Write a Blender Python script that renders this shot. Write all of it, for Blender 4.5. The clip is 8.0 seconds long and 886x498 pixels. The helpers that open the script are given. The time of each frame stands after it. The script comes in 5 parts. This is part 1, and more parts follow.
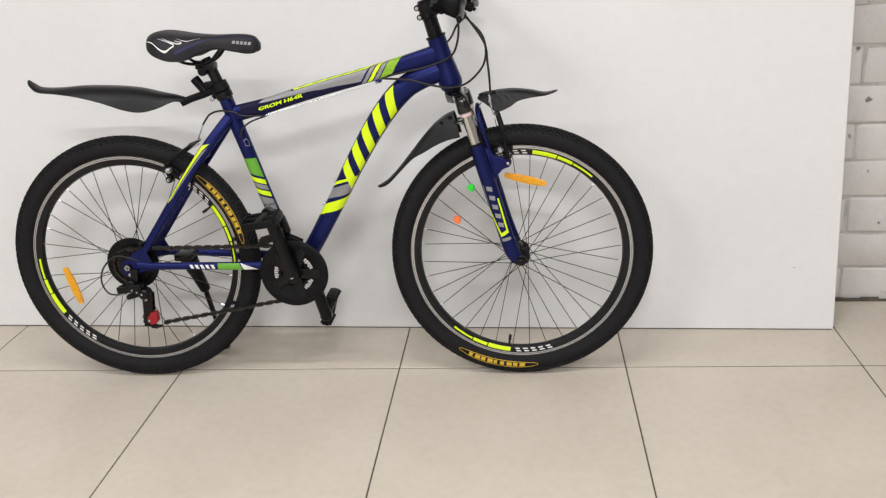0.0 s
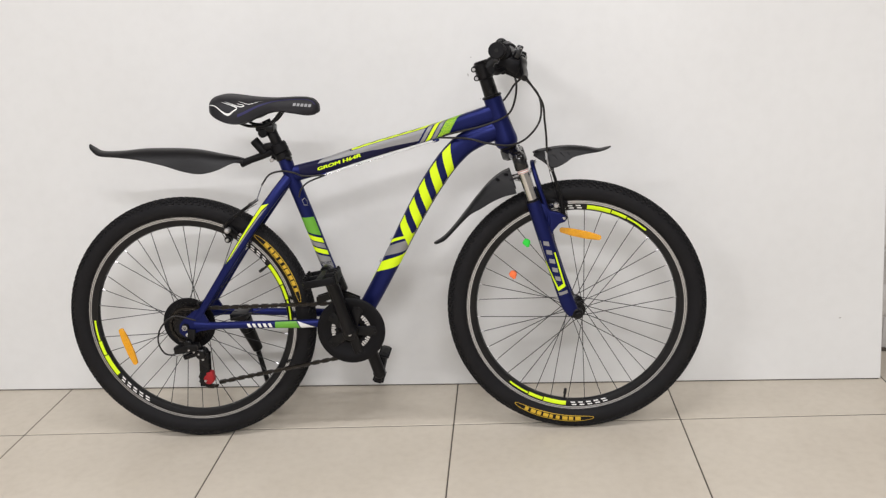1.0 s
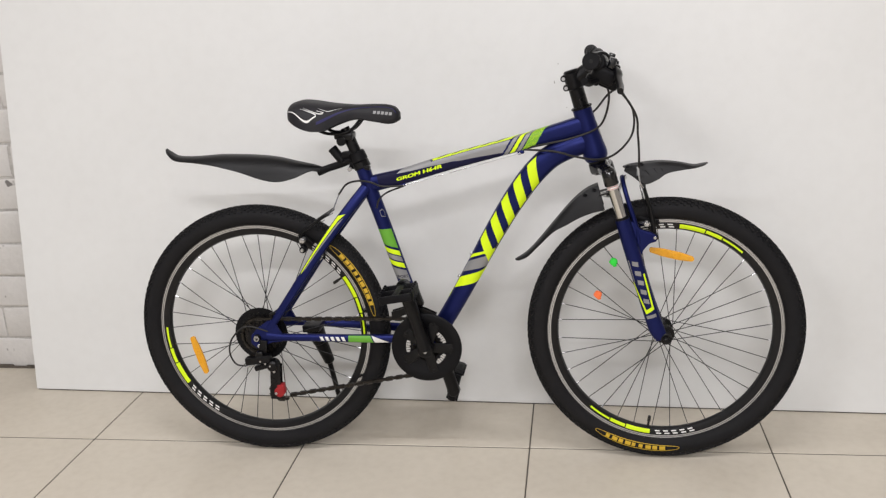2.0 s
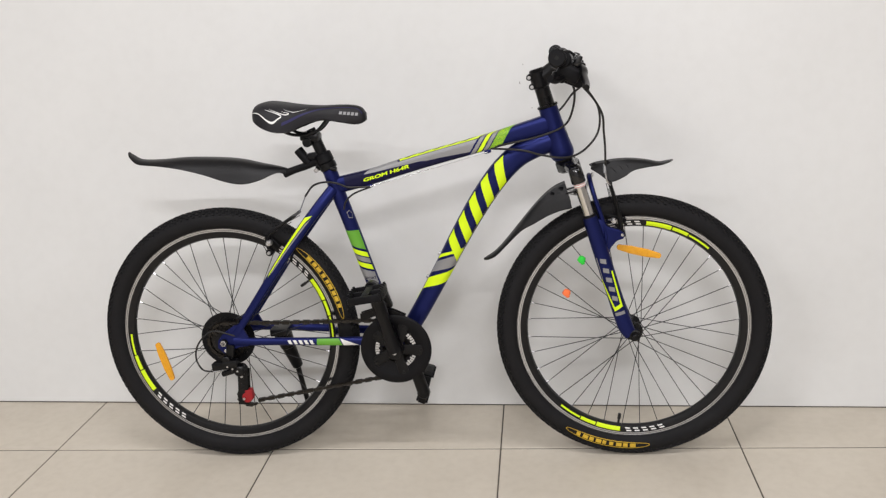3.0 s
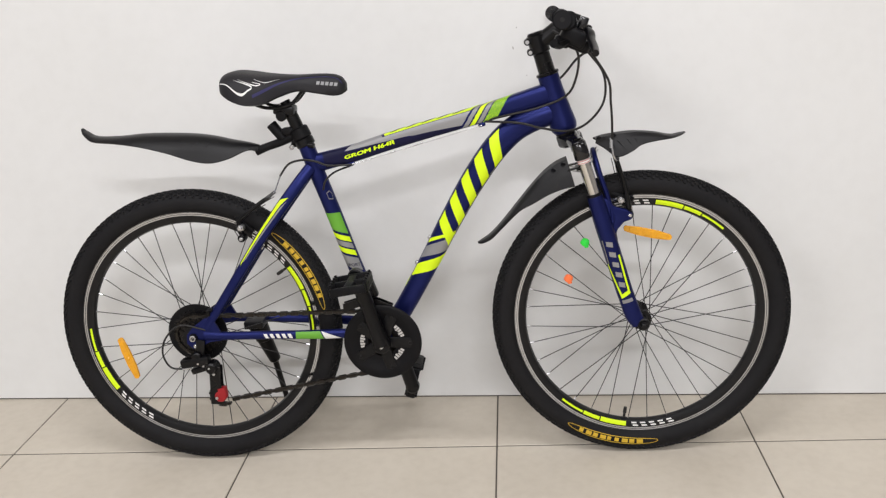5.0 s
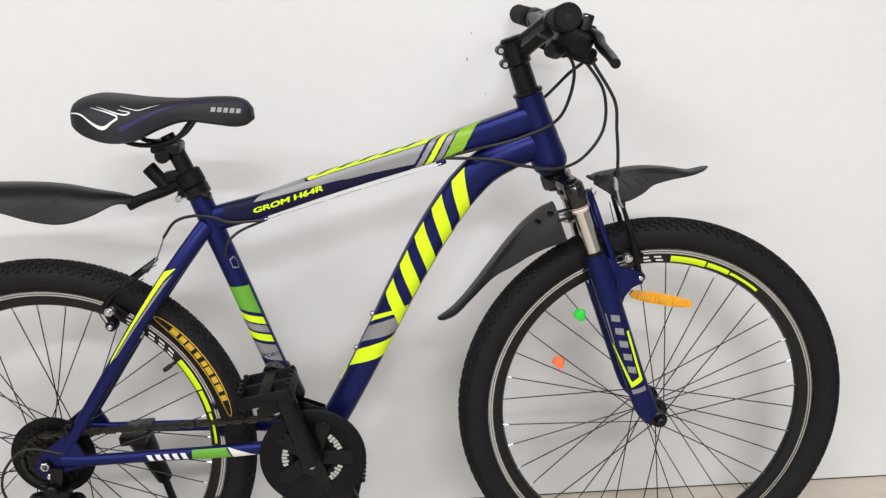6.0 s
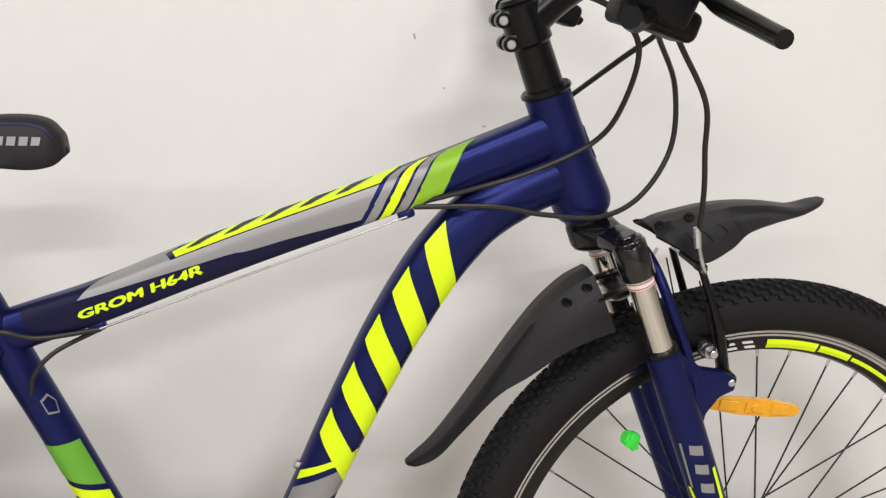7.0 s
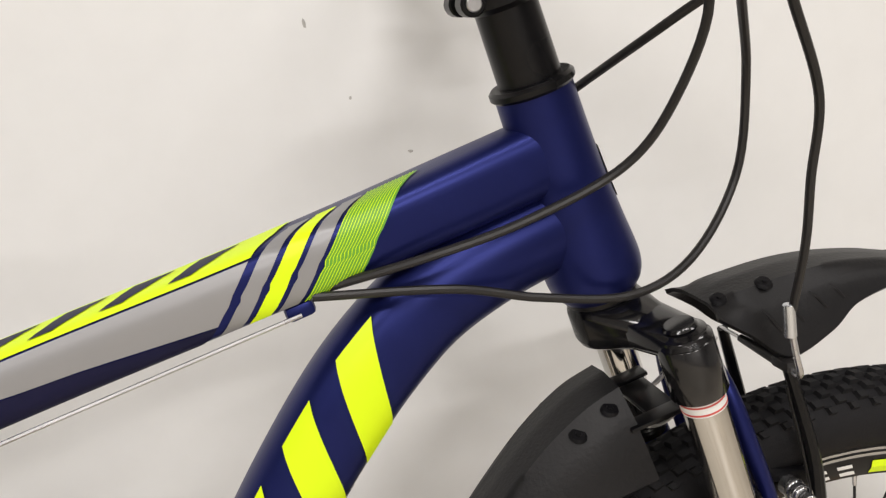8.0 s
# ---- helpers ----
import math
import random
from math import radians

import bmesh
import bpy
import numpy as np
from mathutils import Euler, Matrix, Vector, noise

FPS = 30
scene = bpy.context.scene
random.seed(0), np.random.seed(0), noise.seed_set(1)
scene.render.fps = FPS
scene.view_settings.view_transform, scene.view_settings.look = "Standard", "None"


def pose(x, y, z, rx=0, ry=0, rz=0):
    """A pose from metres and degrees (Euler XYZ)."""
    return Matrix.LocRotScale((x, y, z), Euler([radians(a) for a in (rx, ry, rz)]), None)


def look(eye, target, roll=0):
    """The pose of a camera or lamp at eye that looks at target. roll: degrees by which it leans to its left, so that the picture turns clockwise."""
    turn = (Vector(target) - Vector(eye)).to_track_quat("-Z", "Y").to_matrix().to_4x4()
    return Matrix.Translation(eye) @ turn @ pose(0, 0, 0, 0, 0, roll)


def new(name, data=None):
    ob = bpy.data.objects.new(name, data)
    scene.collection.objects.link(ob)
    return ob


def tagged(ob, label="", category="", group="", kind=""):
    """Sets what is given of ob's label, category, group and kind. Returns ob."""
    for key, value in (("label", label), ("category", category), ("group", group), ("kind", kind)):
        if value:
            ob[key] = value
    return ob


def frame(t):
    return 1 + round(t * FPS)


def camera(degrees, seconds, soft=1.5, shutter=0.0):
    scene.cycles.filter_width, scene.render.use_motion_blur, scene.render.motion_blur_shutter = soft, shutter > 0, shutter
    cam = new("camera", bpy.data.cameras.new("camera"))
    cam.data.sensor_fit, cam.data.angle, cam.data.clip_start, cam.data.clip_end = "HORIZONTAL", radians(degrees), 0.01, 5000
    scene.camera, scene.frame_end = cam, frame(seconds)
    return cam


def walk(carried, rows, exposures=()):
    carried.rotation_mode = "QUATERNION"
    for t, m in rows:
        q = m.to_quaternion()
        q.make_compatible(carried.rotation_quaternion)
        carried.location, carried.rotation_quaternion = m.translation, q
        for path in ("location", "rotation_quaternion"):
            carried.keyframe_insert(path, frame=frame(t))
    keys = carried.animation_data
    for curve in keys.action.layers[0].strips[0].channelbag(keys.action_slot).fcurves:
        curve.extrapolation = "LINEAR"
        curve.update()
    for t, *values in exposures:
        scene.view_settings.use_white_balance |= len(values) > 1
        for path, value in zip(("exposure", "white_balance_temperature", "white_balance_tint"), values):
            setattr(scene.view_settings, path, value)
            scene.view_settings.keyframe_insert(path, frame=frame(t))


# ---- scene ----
cam = camera(51.8, 8.0, soft=1.3)
PATH = [
    (0, (0.34, -2.169, 1.142), (0.162, -0.3, 0.45), -2.9),
    (0.5, (0.282, -2.166, 1.141), (0.247, -0.288, 0.455), -3.2),
    (1, (0.175, -2.216, 1.138), (0.024, -0.302, 0.58), -3.5),
    (1.5, (0.15, -2.149, 1.15), (-0.138, -0.244, 0.613), -3.3),
    (1.7, (0.140, -2.111, 1.167), (-0.162, -0.217, 0.600), -3.1),
    (3, (0.118, -2.113, 1.136), (-0.097, -0.2, 0.593), -3.3),
    (3.5, (0.111, -2.109, 1.129), (-0.094, -0.196, 0.583), -3.3),
    (4, (0.11, -2.1, 1.132), (-0.094, -0.189, 0.578), -3.3),
    (4.2, (0.11, -2.099, 1.132), (-0.094, -0.188, 0.577), -3.3),
    (5.3, (0.03, -1.79, 1.111), (-0.089, 0.103, 0.479), -3.4),
    (5.5, (0.004, -1.694, 1.1), (-0.075, 0.204, 0.472), -3.2),
    (6, (-0.045, -1.402, 1.069), (0.008, 0.506, 0.469), -3.4),
    (6.5, (-0.044, -1.071, 1.103), (0.104, 0.794, 0.397), -3.6),
    (7, (-0.097, -0.797, 1.016), (0.203, 1.066, 0.352), -3.9),
    (7.5, (-0.093, -0.595, 0.978), (0.349, 1.262, 0.382), -4.5),
    (8, (-0.045, -0.445, 0.942), (0.463, 1.385, 0.316), -4.7),
]
EXPOSURES = [(0.0, -0.05, 6600, 10), (0.5, -0.04, 6600, 10), (1.5, -0.13, 6600, 10), (4.0, -0.13, 6600, 10), (6.0, 0.05, 6500, 10), (7.0, 0.02, 6800, 10), (8.0, 0.0, 6950, 10)]
walk(cam, [(t, look(eye, target, roll)) for t, eye, target, roll in PATH], EXPOSURES)

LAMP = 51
BOARD_LEAN = 0.125
CABLES = [
    [(0.208, -0.115, 0.935), (0.229, -0.100, 0.905), (0.258, -0.083, 0.856), (0.263, -0.072, 0.812), (0.266, -0.065, 0.774), (0.267, -0.054, 0.733)],
    [(0.200, -0.12, 0.940), (0.216, -0.08, 0.917), (0.253, -0.03, 0.866), (0.254, -0.02, 0.808), (0.220, -0.030, 0.767), (0.178, -0.036, 0.7525), (0.125, -0.034, 0.760), (0.077, -0.032, 0.773), (0.006, -0.018, 0.7775)],
    [(0.150, -0.06, 0.958), (0.180, -0.075, 0.940), (0.199, -0.08, 0.908), (0.194, -0.055, 0.858), (0.174, -0.036, 0.824), (0.119, -0.033, 0.803), (0.065, -0.031, 0.792), (0.006, -0.014, 0.779)],
    [(0.205, -0.12, 0.942), (0.217, -0.08, 0.920), (0.195, -0.05, 0.897), (0.168, 0.024, 0.856), (0.120, 0.034, 0.824), (0.06, 0.028, 0.796)],
]

# ==== light ====
def neutral_world():
    w = bpy.data.worlds.new("world")
    w.use_nodes = True
    w.node_tree.nodes["Background"].inputs[0].default_value = (0.9, 0.95, 1.0, 1)
    w.node_tree.nodes["Background"].inputs[1].default_value = 0.05
    scene.world = w


neutral_world()


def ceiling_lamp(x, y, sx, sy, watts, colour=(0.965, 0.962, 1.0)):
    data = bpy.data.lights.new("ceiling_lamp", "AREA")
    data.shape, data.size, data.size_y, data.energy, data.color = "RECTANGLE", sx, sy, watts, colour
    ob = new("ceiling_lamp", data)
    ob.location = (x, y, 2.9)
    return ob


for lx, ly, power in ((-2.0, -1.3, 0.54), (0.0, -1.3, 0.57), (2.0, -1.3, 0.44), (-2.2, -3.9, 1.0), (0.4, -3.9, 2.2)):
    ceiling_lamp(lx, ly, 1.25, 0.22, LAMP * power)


# ==== materials ====
def rgb(r, g, b):
    """Linear colour from 0..255 screen values."""
    return tuple(((c / 255) / 12.92 if c / 255 < 0.04045 else ((c / 255 + 0.055) / 1.055) ** 2.4) for c in (r, g, b)) + (1,)


def material(name, colour, rough=0.5, metal=0.0, vary=0.08, scale=30.0, bump=0.0, bump_scale=200.0, coat=0.0, spec=0.4, rough_vary=0.1, per_object=0.0):
    m = bpy.data.materials.new(name)
    m.use_nodes = True
    nt = m.node_tree
    bsdf = nt.nodes["Principled BSDF"]
    bsdf.inputs["Metallic"].default_value = metal
    bsdf.inputs["Coat Weight"].default_value = coat
    bsdf.inputs["Coat Roughness"].default_value = 0.15
    bsdf.inputs["Specular IOR Level"].default_value = spec
    co = nt.nodes.new("ShaderNodeTexCoord")
    n1 = nt.nodes.new("ShaderNodeTexNoise")
    n1.inputs["Scale"].default_value, n1.inputs["Detail"].default_value = scale, 5
    n2 = nt.nodes.new("ShaderNodeTexNoise")
    n2.inputs["Scale"].default_value, n2.inputs["Detail"].default_value = scale * 0.13, 3
    nt.links.new(co.outputs["Object"], n1.inputs["Vector"])
    nt.links.new(co.outputs["Object"], n2.inputs["Vector"])
    add = nt.nodes.new("ShaderNodeMath")
    add.operation = "ADD"
    nt.links.new(n1.outputs["Fac"], add.inputs[0])
    nt.links.new(n2.outputs["Fac"], add.inputs[1])
    ramp = nt.nodes.new("ShaderNodeMapRange")
    ramp.inputs["From Min"].default_value, ramp.inputs["From Max"].default_value = 0.7, 1.3
    ramp.inputs["To Min"].default_value, ramp.inputs["To Max"].default_value = 1 - vary, 1 + vary
    nt.links.new(add.outputs[0], ramp.inputs["Value"])
    mix = nt.nodes.new("ShaderNodeMix")
    mix.data_type, mix.blend_type = "RGBA", "MULTIPLY"
    mix.inputs["Factor"].default_value = 1
    mix.inputs["A"].default_value = tuple(colour[:3]) + (1,)
    val = ramp.outputs[0]
    if per_object:
        info = nt.nodes.new("ShaderNodeObjectInfo")
        pr = nt.nodes.new("ShaderNodeMapRange")
        pr.inputs["To Min"].default_value, pr.inputs["To Max"].default_value = 1 - per_object, 1 + per_object
        nt.links.new(info.outputs["Random"], pr.inputs["Value"])
        mu = nt.nodes.new("ShaderNodeMath")
        mu.operation = "MULTIPLY"
        nt.links.new(val, mu.inputs[0])
        nt.links.new(pr.outputs[0], mu.inputs[1])
        val = mu.outputs[0]
    nt.links.new(val, mix.inputs["B"])
    nt.links.new(mix.outputs["Result"], bsdf.inputs["Base Color"])
    rr = nt.nodes.new("ShaderNodeMapRange")
    rr.inputs["From Min"].default_value, rr.inputs["From Max"].default_value = 0.3, 0.7
    rr.inputs["To Min"].default_value, rr.inputs["To Max"].default_value = max(0.02, rough - rough_vary * rough), min(1, rough + rough_vary * rough)
    nt.links.new(n2.outputs["Fac"], rr.inputs["Value"])
    nt.links.new(rr.outputs[0], bsdf.inputs["Roughness"])
    if bump:
        nb = nt.nodes.new("ShaderNodeTexNoise")
        nb.inputs["Scale"].default_value, nb.inputs["Detail"].default_value = bump_scale, 4
        nt.links.new(co.outputs["Object"], nb.inputs["Vector"])
        bp = nt.nodes.new("ShaderNodeBump")
        bp.inputs["Strength"].default_value, bp.inputs["Distance"].default_value = bump, 0.001
        nt.links.new(nb.outputs["Fac"], bp.inputs["Height"])
        nt.links.new(bp.outputs["Normal"], bsdf.inputs["Normal"])
    return m


BLUE = material("matt_blue_paint", (0.0105, 0.0155, 0.098), 0.37, 0.66, 0.06, 60, 0.05, 1500, spec=0.3)
NAVY = material("navy_decal", (0.008, 0.008, 0.035), 0.45, 0.0, 0.05, spec=0.15)
NEON = material("neon_yellow_decal", (0.70, 0.93, 0.008), 0.42, 0.0, 0.03, 20)
GREEN = material("green_decal", (0.13, 0.38, 0.035), 0.4, 0.0, 0.05, 20)
SILVER = material("silver_decal", (0.28, 0.28, 0.285), 0.4, 0.3, 0.04, 20)
WHITE = material("white_decal", (0.78, 0.78, 0.76), 0.4, 0.0, 0.03)
GOLD = material("ochre_tyre_print", (0.62, 0.40, 0.03), 0.6, 0.0, 0.12, 120)
RUBBER = material("black_tyre_rubber", (0.0058, 0.0055, 0.0066), 0.72, 0.0, 0.2, 80, 0.25, 900, spec=0.28)
TREAD = material("tread_rubber", (0.0058, 0.0056, 0.0064), 0.72, 0.0, 0.2, 80, 0.2, 900, spec=0.3)
PLASTIC = material("black_plastic", (0.0040, 0.0039, 0.0050), 0.46, 0.0, 0.18, 40, 0.25, 700, spec=0.17)
GUARD = material("mudguard_plastic", (0.0062, 0.0060, 0.0068), 0.42, 0.0, 0.2, 30, 0.25, 400, spec=0.28)
BLACKMETAL = material("black_painted_steel", (0.0034, 0.0033, 0.0040), 0.30, 0.0, 0.1, 40, spec=0.25)
GLOSSBLACK = material("gloss_black_crown", (0.005, 0.005, 0.006), 0.14, 0.0, 0.05, 20, coat=0.45, spec=0.35)
RIMBLACK = material("black_rim_alloy", (0.007, 0.007, 0.008), 0.33, 0.3, 0.06, 40)
ALLOY = material("machined_alloy", (0.60, 0.62, 0.65), 0.24, 0.9, 0.06, 200)
CHROME = material("chrome_stanchion", (0.60, 0.585, 0.56), 0.09, 1.0, 0.03, 20)
STEEL = material("steel_bolt", (0.55, 0.55, 0.56), 0.28, 0.95, 0.08, 200)
BRAKETRACK = material("polished_rim_wall", (0.52, 0.53, 0.55), 0.13, 1.0, 0.04, 200)
SPOKE = material("dark_spoke", (0.020, 0.020, 0.022), 0.35, 0.4, 0.05)
CHAIN = material("oiled_chain", (0.026, 0.022, 0.018), 0.38, 0.5, 0.25, 300)
RED = material("red_pulley_plastic", (0.30, 0.009, 0.013), 0.42, 0.0, 0.06)
REDINK = material("red_print", (0.55, 0.08, 0.07), 0.4)
AMBER = material("amber_reflector", (0.80, 0.37, 0.012), 0.22, 0.0, 0.06, 200, 0.3, 500, coat=0.4)
ORANGE = material("orange_sticker", (0.95, 0.20, 0.06), 0.5)
LIME = material("green_spoke_bead", (0.03, 0.72, 0.06), 0.45)
SADDLE = material("black_saddle_cover", (0.0075, 0.007, 0.010), 0.56, 0.0, 0.15, 60, 0.25, 1100)
SADBLUE = material("blue_saddle_trim", (0.018, 0.016, 0.085), 0.5, 0.0, 0.1, 60, 0.2, 1100)
CABLE = material("cable_housing", (0.013, 0.012, 0.012), 0.42, 0.0, 0.08)
FOOTBROWN = material("dark_brown_strip", (0.10, 0.085, 0.07), 0.9, 0, 0.35, 40)
RACKGREY = material("grey_rack_paint", (0.30, 0.29, 0.27), 0.45, 0.2, 0.12, 30)
INSETBLACK = material("hole_shade_and_reflector_black", (0.006, 0.006, 0.006), 0.7)


def mottled(name, base, dark, amount, scale, rough, bump=0.1, bump_scale=90.0, bump_dist=0.001, stain=0.0, per_object=0.0, spec=0.4, stain_at=0.745):
    """A broad surface with clouding at two scales, small stains and fine relief."""
    m = bpy.data.materials.new(name)
    m.use_nodes = True
    nt = m.node_tree
    bsdf = nt.nodes["Principled BSDF"]
    bsdf.inputs["Specular IOR Level"].default_value = spec
    co = nt.nodes.new("ShaderNodeTexCoord")
    geo = nt.nodes.new("ShaderNodeNewGeometry")

    def tex(sc, detail):
        n = nt.nodes.new("ShaderNodeTexNoise")
        n.inputs["Scale"].default_value, n.inputs["Detail"].default_value = sc, detail
        nt.links.new(geo.outputs["Position"], n.inputs["Vector"])
        return n

    big, small = tex(scale, 4), tex(scale * 14, 6)
    mr = nt.nodes.new("ShaderNodeMapRange")
    mr.inputs["From Min"].default_value, mr.inputs["From Max"].default_value = 0.35, 0.75
    mr.inputs["To Max"].default_value = amount
    nt.links.new(big.outputs["Fac"], mr.inputs["Value"])
    ms = nt.nodes.new("ShaderNodeMapRange")
    ms.inputs["From Min"].default_value, ms.inputs["From Max"].default_value = 0.4, 0.75
    ms.inputs["To Max"].default_value = amount * 0.6
    nt.links.new(small.outputs["Fac"], ms.inputs["Value"])
    total = nt.nodes.new("ShaderNodeMath")
    nt.links.new(mr.outputs[0], total.inputs[0])
    nt.links.new(ms.outputs[0], total.inputs[1])
    out = total.outputs[0]
    if stain:
        sp = tex(23, 2)
        st = nt.nodes.new("ShaderNodeMapRange")
        st.inputs["From Min"].default_value, st.inputs["From Max"].default_value = stain_at, stain_at + 0.055
        st.inputs["To Max"].default_value = stain
        nt.links.new(sp.outputs["Fac"], st.inputs["Value"])
        ad = nt.nodes.new("ShaderNodeMath")
        nt.links.new(out, ad.inputs[0])
        nt.links.new(st.outputs[0], ad.inputs[1])
        out = ad.outputs[0]
    if per_object:
        info = nt.nodes.new("ShaderNodeObjectInfo")
        pm = nt.nodes.new("ShaderNodeMath")
        pm.operation = "MULTIPLY"
        pm.inputs[1].default_value = per_object
        nt.links.new(info.outputs["Random"], pm.inputs[0])
        ap = nt.nodes.new("ShaderNodeMath")
        nt.links.new(out, ap.inputs[0])
        nt.links.new(pm.outputs[0], ap.inputs[1])
        out = ap.outputs[0]
    mix = nt.nodes.new("ShaderNodeMix")
    mix.data_type = "RGBA"
    mix.inputs["A"].default_value, mix.inputs["B"].default_value = tuple(base) + (1,), tuple(dark) + (1,)
    nt.links.new(out, mix.inputs["Factor"])
    nt.links.new(mix.outputs["Result"], bsdf.inputs["Base Color"])
    rr = nt.nodes.new("ShaderNodeMapRange")
    rr.inputs["To Min"].default_value, rr.inputs["To Max"].default_value = rough * 0.8, min(1, rough * 1.2)
    nt.links.new(small.outputs["Fac"], rr.inputs["Value"])
    nt.links.new(rr.outputs[0], bsdf.inputs["Roughness"])
    nb = tex(bump_scale, 5)
    bp = nt.nodes.new("ShaderNodeBump")
    bp.inputs["Strength"].default_value, bp.inputs["Distance"].default_value = bump, bump_dist
    nt.links.new(nb.outputs["Fac"], bp.inputs["Height"])
    nt.links.new(bp.outputs["Normal"], bsdf.inputs["Normal"])
    return m


TILE = mottled("cream_floor_tile", (0.62, 0.565, 0.475), (0.50, 0.445, 0.365), 0.5, 3.0, 0.36, 0.08, 60, 0.001, stain=0.25, per_object=0.12, spec=0.4)
GROUT = mottled("grey_grout", (0.11, 0.095, 0.08), (0.05, 0.045, 0.038), 0.7, 8, 0.9, 0.4, 200)
BOARD = mottled("white_board", (0.78, 0.785, 0.775), (0.70, 0.70, 0.685), 0.35, 2.2, 0.36, 0.05, 25, 0.001, stain=0.0, spec=0.4)
BOARDGAP = mottled("board_gap_shade", (0.07, 0.06, 0.055), (0.03, 0.026, 0.024), 0.5, 20, 0.8)
BRICK = mottled("white_painted_brick", (0.69, 0.67, 0.645), (0.17, 0.16, 0.15), 0.10, 7, 0.6, 0.5, 30, 0.006, stain=0.9, per_object=0.03, stain_at=0.70)
MORTAR = mottled("painted_mortar", (0.60, 0.58, 0.555), (0.20, 0.185, 0.17), 0.45, 10, 0.85, 0.8, 80, 0.003)
# Mid grey for the unseen room sides, chosen to limit bounced light.
ROOMGREY = mottled("unseen_room_grey", (0.50, 0.49, 0.48), (0.40, 0.39, 0.38), 0.4, 2, 0.8, 0.2, 60)
SCUFF = material("grey_scuff", (0.42, 0.41, 0.39), 0.8, 0, 0.3, 300)


# ==== mesh helpers ====
def part(name, bm, mat, parent=None, label="", smooth=35, at=None):
    """Links a bmesh as one mesh object, under parent if given."""
    bmesh.ops.recalc_face_normals(bm, faces=bm.faces)
    me = bpy.data.meshes.new(name)
    bm.to_mesh(me)
    bm.free()
    if smooth:
        me.polygons.foreach_set("use_smooth", [True] * len(me.polygons))
        me.set_sharp_from_angle(angle=radians(smooth))
    me.materials.append(mat)
    ob = new(name, me)
    ob.parent = parent
    if at is not None:
        ob.matrix_basis = at
    if label:
        ob["label"] = label
    return ob


def box(bm, c, size, m=None, bevel=0.0, seg=2):
    made = bmesh.ops.create_cube(bm, size=1.0)["verts"]
    bmesh.ops.scale(bm, vec=size, verts=made)
    if bevel:
        edges = list({e for v in made for e in v.link_edges})
        made = bmesh.ops.bevel(bm, geom=edges, offset=bevel, segments=seg, affect="EDGES", profile=0.5)["verts"]
    bmesh.ops.transform(bm, matrix=Matrix.Translation(c) @ (m if m is not None else Matrix()), verts=made)
    return made


def rod(bm, a, b, r0, r1=None, seg=12, bevel=0.0):
    """A capped round bar from a to b."""
    a, b = Vector(a), Vector(b)
    r1 = r0 if r1 is None else r1
    q = (b - a).to_track_quat("Z", "Y").to_matrix().to_4x4()
    ln = (b - a).length
    prof = [(0, 0), (r0 - bevel, 0), (r0, bevel), (r1, ln - bevel), (r1 - bevel, ln), (0, ln)] if bevel else [(0, 0), (r0, 0), (r1, ln), (0, ln)]
    rings = []
    for r, z in prof:
        if r == 0:
            rings.append([bm.verts.new(Matrix.Translation(a) @ q @ Vector((0, 0, z)))])
        else:
            rings.append([bm.verts.new(Matrix.Translation(a) @ q @ Vector((r * math.cos(t * math.tau / seg), r * math.sin(t * math.tau / seg), z))) for t in range(seg)])
    for p, n in zip(rings, rings[1:]):
        for k in range(seg):
            k2 = (k + 1) % seg
            if len(p) == 1:
                bm.faces.new((p[0], n[k], n[k2]))
            elif len(n) == 1:
                bm.faces.new((p[k], p[k2], n[0]))
            else:
                bm.faces.new((p[k], p[k2], n[k2], n[k]))


def smooth_rows(rows, n):
    """n rows along a Catmull-Rom curve through the given rows."""
    p = np.array(rows, float)
    p = np.vstack([2 * p[0] - p[1], p, 2 * p[-1] - p[-2]])
    out, segs = [], len(rows) - 1
    for i in range(n):
        s = i / (n - 1) * segs
        k = min(int(s), segs - 1)
        t = s - k
        a, b, c, d = p[k], p[k + 1], p[k + 2], p[k + 3]
        out.append(0.5 * (2 * b + (c - a) * t + (2 * a - 5 * b + 4 * c - d) * t * t + (3 * b - a - 3 * c + d) * t ** 3))
    return np.array(out)


def wire(bm, pts, r, n=40, seg=8, radii=None):
    """A round cable through points."""
    pp = smooth_rows(pts, n)
    rad = [float(q) for q in smooth_rows([(q,) for q in radii], n)[:, 0]] if radii else [r] * n
    up = Vector((0.13, 0.9, 0.31))
    rings = []
    for i in range(n):
        t = Vector(pp[min(i + 1, n - 1)] - pp[max(i - 1, 0)]).normalized()
        up = (up - t * up.dot(t)).normalized()
        s = t.cross(up)
        rings.append([bm.verts.new(Vector(pp[i]) + rad[i] * (up * math.cos(k * math.tau / seg) + s * math.sin(k * math.tau / seg))) for k in range(seg)])
    for a, b in zip(rings, rings[1:]):
        for k in range(seg):
            bm.faces.new((a[k], a[(k + 1) % seg], b[(k + 1) % seg], b[k]))
    bm.faces.new(rings[0]), bm.faces.new(rings[-1])


def lathe(bm, prof, seg=96, closed=False):
    """Turns a profile of (radius, y) about the Y axis."""
    rings = [[bm.verts.new((r * math.cos(k * math.tau / seg), y, r * math.sin(k * math.tau / seg))) for k in range(seg)] for r, y in prof]
    pairs = list(zip(rings, rings[1:])) + ([(rings[-1], rings[0])] if closed else [])
    for a, b in pairs:
        for k in range(seg):
            bm.faces.new((a[k], a[(k + 1) % seg], b[(k + 1) % seg], b[k]))
    if not closed:
        for ring in (rings[0], rings[-1]):
            if (ring[0].co - ring[1].co).length > 1e-6:
                bm.faces.new(ring)


